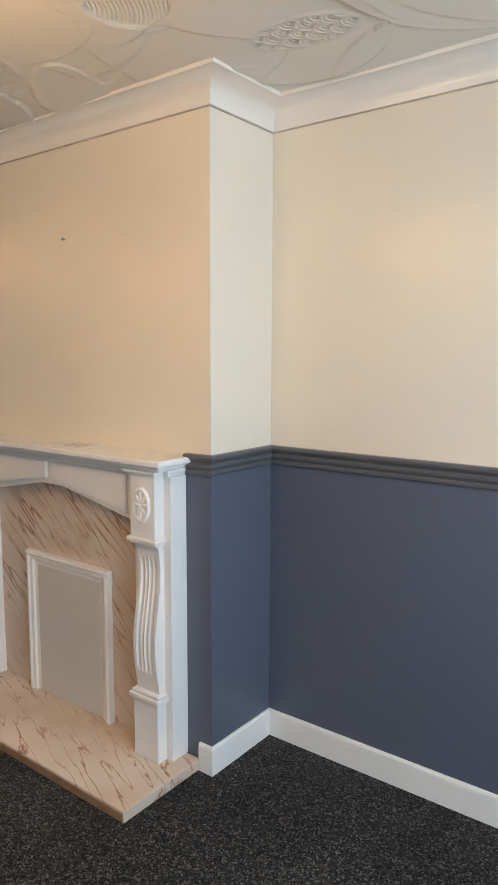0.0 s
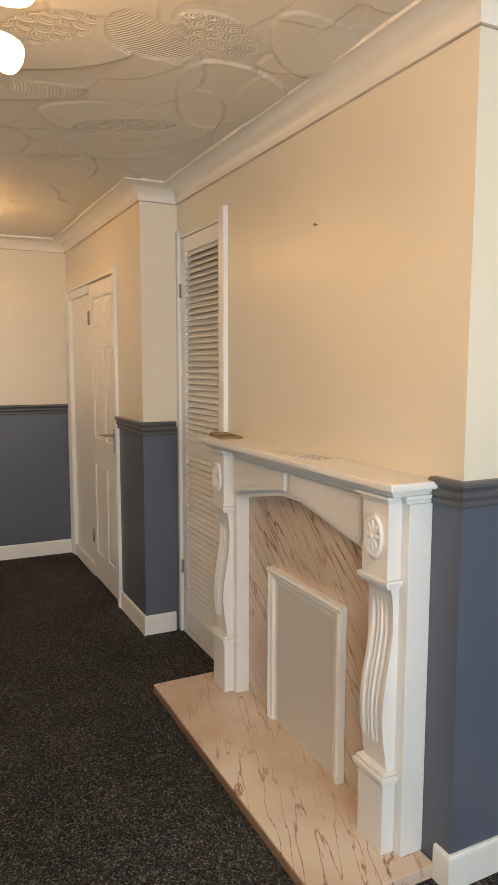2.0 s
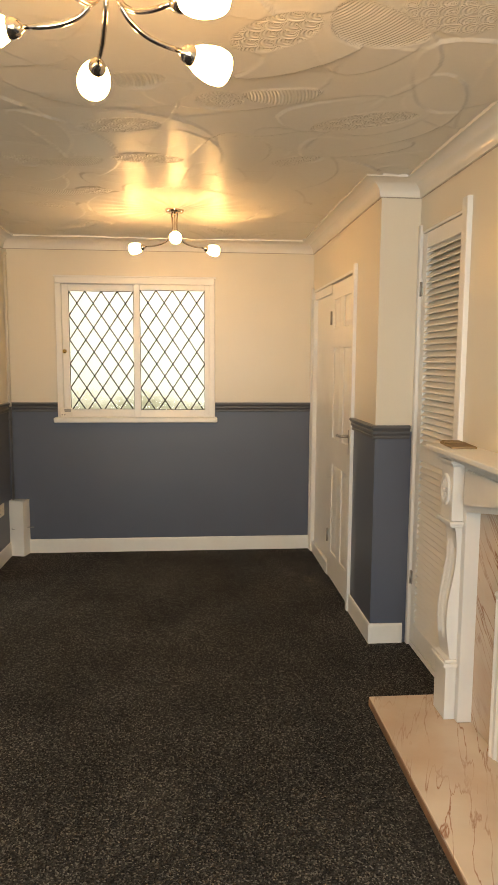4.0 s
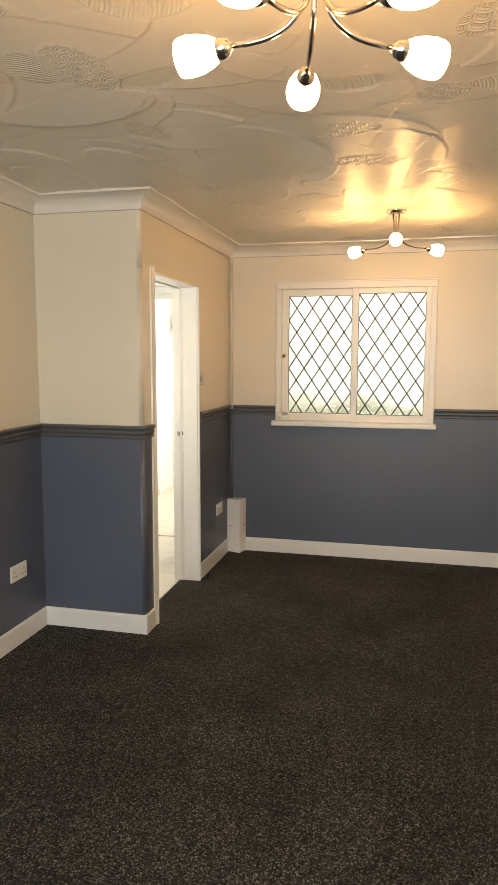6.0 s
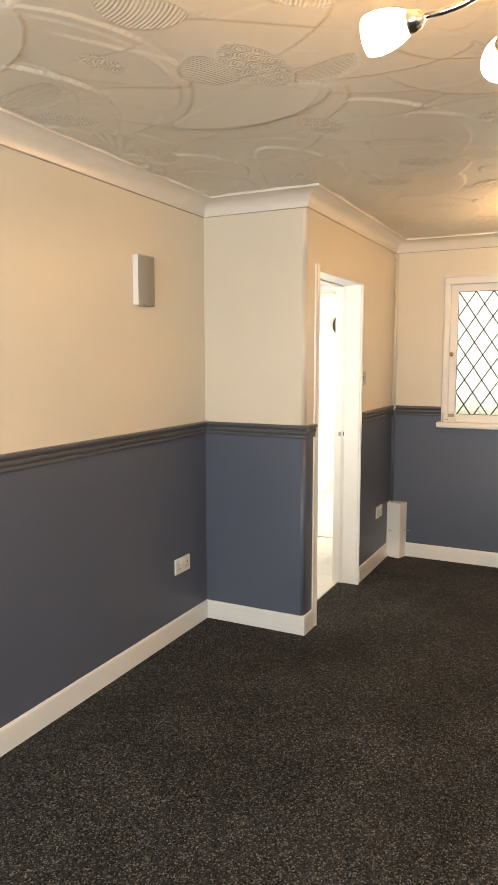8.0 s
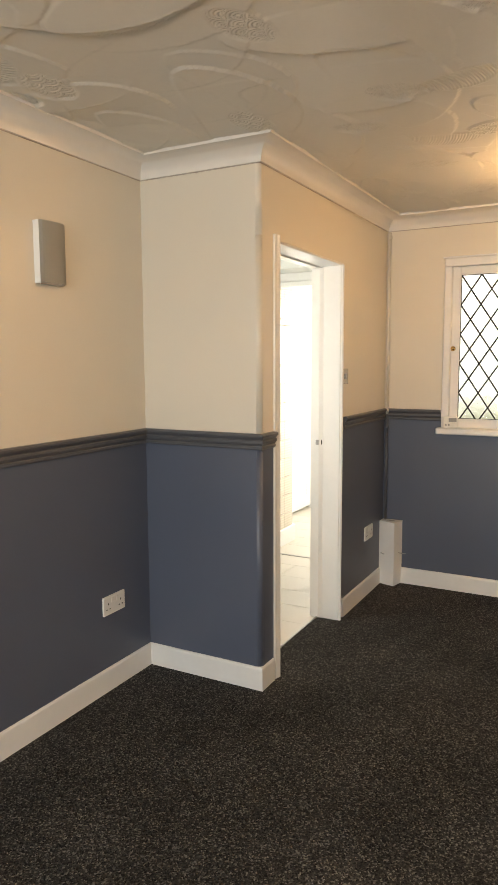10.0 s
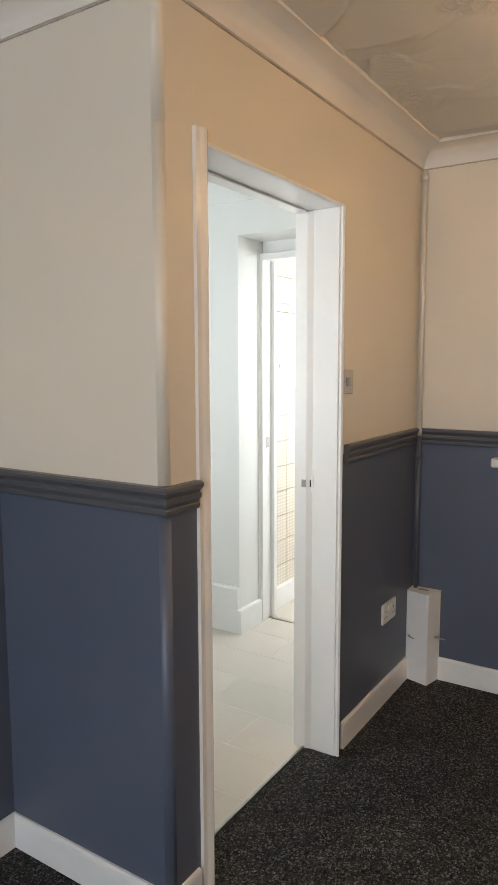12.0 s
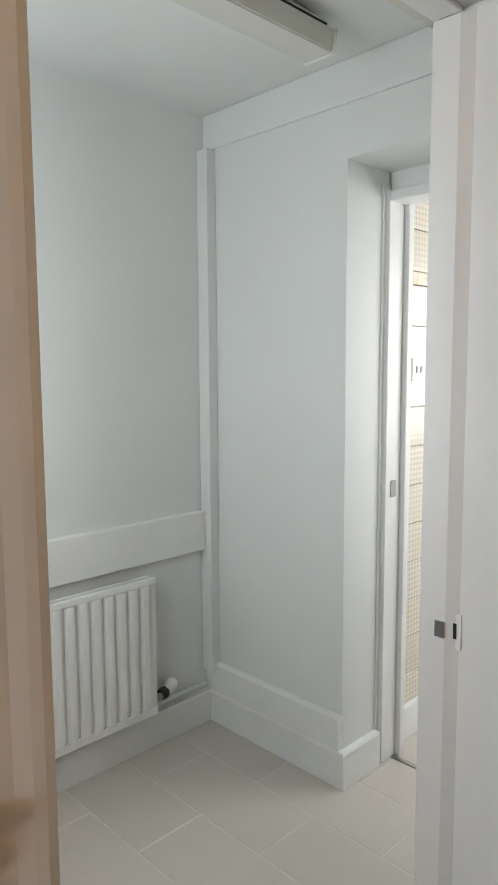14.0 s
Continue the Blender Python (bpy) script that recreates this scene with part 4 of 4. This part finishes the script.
chandelier("five-arm chrome ceiling light with lit opal shades", (-1.495, 0.785, CEIL_Z), 194, 5, 0.219, 0.309)
chandelier("three-arm chrome ceiling light with lit opal shades", (-4.413, 0.836, CEIL_Z), 2, 3, 0.275, 0.21)

# ---- corner pipe and boxing ----
pipe = empty("heating_pipe", "painted vertical pipe in the corner", "pipe", (W_X + 0.022, S_Y + 0.022, 0.42))
part("upper_pipe", tube([(0, 0, 0.71), (0, 0, 1.86)], 0.0095, 10), CREAM, pipe, "cream painted length")
part("lower_pipe", tube([(0, 0, 0), (0, 0, 0.71)], 0.0095, 10), DADO, pipe, "slate painted length")
for z in (0.62, 0.73, 1.83):
    part("clip", lathe([(0.0095, -0.012), (0.014, -0.010), (0.014, 0.010), (0.0095, 0.012)], 12, Matrix.Translation((0, 0, z))), CREAM if z > 0.7 else DADO, pipe)
bx = empty("pipe_boxing", "small white wooden pipe box on the floor", "pipe box", (W_X, S_Y, 0.0))
part("body", prism([(0.0005, 0.0005), (0.075, 0.0005), (0.105, 0.11), (0.0005, 0.135)], "z", 0.0, 0.418, 0.002), WHITE, bx)
part("lid", prism([(0.0005, 0.0005), (0.077, 0.0005), (0.107, 0.112), (0.0005, 0.137)], "z", 0.418, 0.424, 0.001), UWHITE, bx)
part("scribble", box(0.03, 0.045, 0.04, 0.09, 0.424, 0.4244), INK, bx, "faint pencil mark")
for p in (((0.07, 0.02, 0.215), (0.095, 0.02, 0.213), (0.10, 0.045, 0.208)), ((0.05, 0.125, 0.215), (0.05, 0.15, 0.214), (0.055, 0.175, 0.216))):
    part("hook", tube(p, 0.003, 6), STEEL, bx, "small bent wire hook")

# ---- utility room ----
P_X, U_Y, U_E = -5.452, -2.08, -3.80
wall("wall_utility_back", "pale painted wall with radiator", (P_X - 0.3, U_Y), (U_E + T, U_Y), T, mats=(PALE, PALE))
wall("wall_utility_east", "pale painted wall", (U_E, U_Y), (U_E, YB), 0.02, mats=(PALE, PALE))
wall("wall_utility_west", "pale painted thick wall with doorway", (P_X, YB), (P_X, U_Y), 0.27, [(0.09, YB + 1.395, 0, 2.105)], mats=(PALE, PALE))
tagged(part("ceiling_utility", box(P_X, U_E, U_Y, YB, 2.40, 2.42), PALE), "plain pale ceiling of the utility room", "ceiling", kind="structure")
tagged(part("utility_bulkhead", box(P_X, P_X + 0.012, U_Y, YB, 2.270, 2.40, 0.004), PALE), "pale raised plaster band above the opening", "wall", kind="structure")
UPPER = [(-0.003, 0.131), (0.022, 0.131), (0.022, 0.242), (0.014, 0.252), (-0.003, 0.252)]
LOWER = [(-0.003, -0.003), (0.026, -0.003), (0.026, 0.122), (0.022, 0.13), (-0.003, 0.13)]
PIL = [(P_X - 0.192, -1.395), (P_X, -1.395), (P_X, U_Y)]
run("baseboard", LOWER, PIL + [(U_E, U_Y)], UWHITE, "white skirting board with scuffed edge", "skirting board")
run("baseboard", UPPER, [(P_X, -1.395), (P_X, U_Y)], UWHITE, "white upper skirting board", "skirting board")
tagged(part("corner_boxing", box(P_X + 0.001, P_X + 0.045, U_Y + 0.001, U_Y + 0.06, 0.22, 2.268, 0.003), PALE), "white boxed corner pipe cover", "boxing", kind="structure")
tagged(part("wall_board", box(P_X + 0.046, U_E - 0.001, U_Y, U_Y + 0.03, 0.725, 0.885, 0.004), UWHITE), "white painted horizontal wall board", "trim", kind="structure")
tagged(part("skirting_pipe", tube([(P_X + 0.05, U_Y + 0.032, 0.175), (-4.9, U_Y + 0.032, 0.168), (U_E, U_Y + 0.032, 0.16)], 0.009), UWHITE), "white painted heating pipe above the skirting", "pipe")

rad = empty("radiator", "white pressed steel panel radiator under the board", "radiator", (-4.635, U_Y + 0.03, 0.165))
bm = bmesh.new()
n_r = 18
x0r, x1r = -0.48, 0.48
prof = []
for k in range(n_r):
    c = x0r + 0.05 + (x1r - x0r - 0.10) * k / (n_r - 1)
    prof += [(c - 0.019, 0.048), (c - 0.012, 0.063), (c + 0.012, 0.063), (c + 0.019, 0.048)]
prof = [(x0r, 0.045), (x0r, 0.050)] + prof + [(x1r, 0.050), (x1r, 0.045)]
part("front_panel", prism(prof, "z", 0.03, 0.50), UWHITE, rad, "ribbed white panel")
part("top_rim", box(x0r, x1r, 0.044, 0.058, 0.50, 0.525, 0.004), UWHITE, rad)
part("bottom_rim", box(x0r, x1r, 0.044, 0.058, 0.0, 0.03, 0.004), UWHITE, rad)
part("rear_panel", box(x0r, x1r, 0.0, 0.012, 0.01, 0.52, 0.003), UWHITE, rad)
# Solid block, no fins: the cavity's shade is put into its grey.
part("gap_core", box(x0r + 0.02, x1r - 0.02, 0.014, 0.042, 0.04, 0.49), GREYP, rad, "solid grey block darkening the gap between the panels")
valve = part("valve", tube([(x0r - 0.002, 0.03, 0.05), (x0r - 0.04, 0.03, 0.05)], 0.013, 12), STEEL, rad, "dark valve tail")
part("valve_nut", lathe([(0.015, 0), (0.018, 0.004), (0.018, 0.02), (0.015, 0.024)], 6, pose(x0r - 0.034, 0.03, 0.05, 0, -80, 20) @ Matrix.Scale(1.3, 4)), BLACK, valve)
part("valve_cap", lathe([(0.015, 0.024), (0.019, 0.03), (0.019, 0.062), (0.015, 0.068), (0.0005, 0.068)], 18, pose(x0r - 0.034, 0.03, 0.05, 0, -80, 20) @ Matrix.Scale(1.3, 4)), PLASTIC, valve, "white valve cap")

ft = empty("fluorescent_light", "dusty white fluorescent batten light, unlit", "ceiling light", (-4.565, -1.305, 2.395))
part("spine", box(-0.60, 0.60, -0.028, 0.028, -0.035, 0.0, 0.003), UWHITE, ft)
part("diffuser", prism([(-0.058, -0.034), (-0.05, -0.092), (0.05, -0.092), (0.058, -0.034)], "x", -0.635, 0.61, 0.004), TUBEM, ft, "yellowed prismatic cover")
part("end_cap", prism([(-0.06, -0.032), (-0.052, -0.095), (0.052, -0.095), (0.06, -0.032)], "x", -0.645, -0.633, 0.002), UWHITE, ft)
# Thin black strip along one top edge of the diffuser.
part("dark_line", box(-0.60, 0.60, 0.045, 0.058, -0.034, -0.030), BLACK, ft, "dark line along the top edge of the cover")

# frame of the far opening
kf = empty("door_frame", "white painted frame in the utility opening", "door frame", (P_X - 0.265, -1.0, 0.0), kind="structure")
for name, b in (("jamb", (-0.03, 0.06, -0.412, -0.372, 0, 2.04)), ("stop", (-0.06, -0.03, -0.412, -0.352, 0, 2.02)), ("jamb", (-0.06, 0.06, 0.365, 0.40, 0, 2.04)), ("head", (-0.06, 0.06, -0.372, 0.365, 2.005, 2.04)), ("architrave", (0.032, 0.075, -0.405, -0.388, 0, 2.06)), ("top_panel", (-0.02, 0.03, -0.39, 0.37, 2.04, 2.112))):
    part(name, box(*b, 0.003), UWHITE, kf)
part("strike_plate", box(0.0, 0.03, -0.3715, -0.369, 0.99, 1.05), STEEL, kf, "steel strike plate")
part("threshold_strip", box(-0.02, 0.0, -0.37, 0.365, 0.0, 0.005, 0.001), STEEL, kf)

# ---- back room ----
B_X, B_Y, TX = -7.95, -1.43, -6.16
wall("wall_back_room_north", "pale wall with bright window", (P_X - 0.27, YB + 0.12), (B_X, YB + 0.12), 0.02, [(0.35, 1.95, 0.95, 2.05)], mats=(PALE, PALE))
wall("wall_back_room_far", "pale far wall of the back room", (B_X, YB + 0.12), (B_X, -1.9), T, mats=(PALE, PALE))
wall("wall_tiled", "wall carrying cream tiles", (TX, B_Y), (P_X - 0.27, B_Y), 0.08, mats=(GROUT, GROUT))
wall("wall_back_room_south", "pale wall around the outer door", (B_X, -1.83), (P_X - 0.27, -1.83), T, mats=(PALE, PALE))
wall("wall_back_room_return", "pale wall return", (TX, -1.83), (TX, B_Y - 0.08), 0.08, mats=(PALE, PALE))
tagged(part("ceiling_back_room", box(B_X, P_X - 0.27, -1.83, YB + 0.12, 2.38, 2.40), PALE), "plain pale ceiling of the back room", "ceiling", kind="structure")
run("baseboard", LOWER, [(TX, -1.75), (TX, B_Y), (P_X - 0.38, B_Y)], UWHITE, "white skirting board", "skirting board")
run("baseboard", LOWER, [(B_X, YB + 0.12), (B_X, -1.83), (-7.52, -1.83)], UWHITE, "white skirting board", "skirting board")
bw = empty("window_3", "white framed back room window", "window", (-6.85, YB + 0.13, 0.95), kind="structure")
for name, b in (("window_frame", (-0.8, 0.8, 0, 0.05)), ("window_frame", (-0.8, 0.8, 1.05, 1.1)), ("window_frame", (-0.8, -0.75, 0.05, 1.05)), ("window_frame", (0.75, 0.8, 0.05, 1.05))):
    part(name, box(b[0], b[1], -0.01, 0.03, b[2], b[3], 0.004), UWHITE, bw)
od = empty("door_3", "white outer door with arched glazed panel", "door", (-6.98, -1.83, 0.0), kind="structure")
part("door_leaf", box(-0.42, 0.42, 0.002, 0.04, 0.03, 2.0, 0.004), UWHITE, od)
part("frame_post", box(-0.49, -0.42, 0.0, 0.06, 0, 2.06, 0.004), UWHITE, od)
part("frame_post", box(0.42, 0.49, 0.0, 0.06, 0, 2.06, 0.004), UWHITE, od)
part("frame_head", box(-0.42, 0.42, 0.0, 0.06, 2.0, 2.06, 0.004), UWHITE, od)
part("lower_panel", box(-0.28, 0.28, 0.039, 0.046, 0.2, 0.85, 0.004), UWHITE, od)
ap = [(-0.26, 1.0), (0.26, 1.0), (0.26, 1.6)] + [(0.26 * math.cos(a), 1.6 + 0.16 * math.sin(a)) for a in np.linspace(0.2, math.pi - 0.2, 9)] + [(-0.26, 1.6)]
# The leaf has no hole here; the pane's emission replaces daylight.
part("arched_pane", prism(ap, "y", 0.040, 0.044), glow("glowing_frosted_pane", (1.0, 1.0, 1.0), 1.2), od, "arched frosted pane with daylight put in as its own glow")
# No gaps are cut: grey strips carry their shade as colour.
for b in ((-0.33, -0.325, 0.15, 1.9), (0.325, 0.33, 0.15, 1.9)):
    part("gap_shade_strip", box(b[0], b[1], 0.04, 0.0415, b[2], b[3]), GREYP, od)
part("lever_handle", tube([(0.36, 0.04, 1.02), (0.36, 0.085, 1.02), (0.27, 0.085, 1.02)], 0.008), STEEL, od)
clk = empty("wall_clock", "round wall clock with black rim", "clock", (B_X, -1.665, 1.895))
part("rim", lathe([(0.12, 0), (0.15, 0.0), (0.15, 0.04), (0.135, 0.045), (0.125, 0.03)], 32, Matrix.Rotation(radians(90), 4, "Y") @ Matrix.Scale(0.88, 4)), BLACK, clk, "black rim")
part("dial", lathe([(0.125, 0.0), (0.125, 0.02), (0.0005, 0.021)], 32, Matrix.Rotation(radians(90), 4, "Y") @ Matrix.Scale(0.88, 4)), PAPER, clk)
ks = empty("cooker_switch", "white double switch on the tiled wall", "light switch", (-5.915, B_Y + 0.011, 1.44), 180)
part("face_plate", box(-0.043, 0.043, -0.012, 0, -0.043, 0.043, 0.002), PLASTIC, ks)
for x in (-0.015, 0.015):
    part("rocker", box(x - 0.005, x + 0.005, -0.016, -0.011, -0.012, 0.012, 0.001), GREYP, ks)

# ---- tiles, piece by piece ----
bed = tagged(part("floor_utility", box(B_X, U_E, U_Y - 0.3, S_Y - 0.125, -0.11, -0.0012), GROUT), "greige rectangular floor tiles with pale grout", "tiled floor", kind="structure")
tw, tl, gap = 0.2515, 0.527, 0.004
tile_me = None
for i in range(-14, 8):
    xa = -5.254 + i * tw
    if xa < B_X - tw or xa > U_E:
        continue
    for j in range(-3, 4):
        ya = -1.356 + j * tl + (tl / 2 if i % 2 else 0)
        y0, y1 = max(ya, -2.2), min(ya + tl, S_Y - 0.131)
        if y1 - y0 < 0.02:
            continue
        if y1 - y0 > tl - 1e-6 and tile_me:
            ob = new("tile", tile_me)
            ob.parent = bed
        else:
            bm = box(gap / 2, tw - gap / 2, gap / 2, (y1 - y0) - gap / 2, -0.008, 0.0, 0.0012, seg=1)
            ob = part("tile", bm, FTILE, bed)
            if y1 - y0 > tl - 1e-6:
                tile_me = ob.data
        ob.location = (xa, y0, 0.0)
wt = bpy.data.objects["wall_tiled"]
wtile_me = plain_me = None
for i in range(3):
    for k in range(15):
        if k in (8, 9):
            if plain_me is None:
                ob = part("tile", box(0.0015, 0.1465, -0.004, 0.006, 0.0015, 0.1485, 0.002, seg=1), WTILE_W, wt)
                plain_me = ob.data
            else:
                ob = new("tile", plain_me)
                ob.parent = wt
        elif wtile_me is None:
            ob = part("tile", box(0.0015, 0.1465, -0.004, 0.006, 0.0015, 0.1485, 0.002, seg=1), WTILE, wt)
            wtile_me = ob.data
        else:
            ob = new("tile", wtile_me)
            ob.parent = wt
        ob.location = (TX + 0.004 + i * 0.147, B_Y + 0.004, 0.10 + k * 0.15 + (0.05 if k > 10 else 0))
for i in range(3):
    ob = part("border_tile", box(0.0015, 0.1465, -0.004, 0.008, 0.0015, 0.0485, 0.002, seg=1), BORDER, wt)
    ob.location = (TX + 0.004 + i * 0.147, B_Y + 0.004, 1.75)
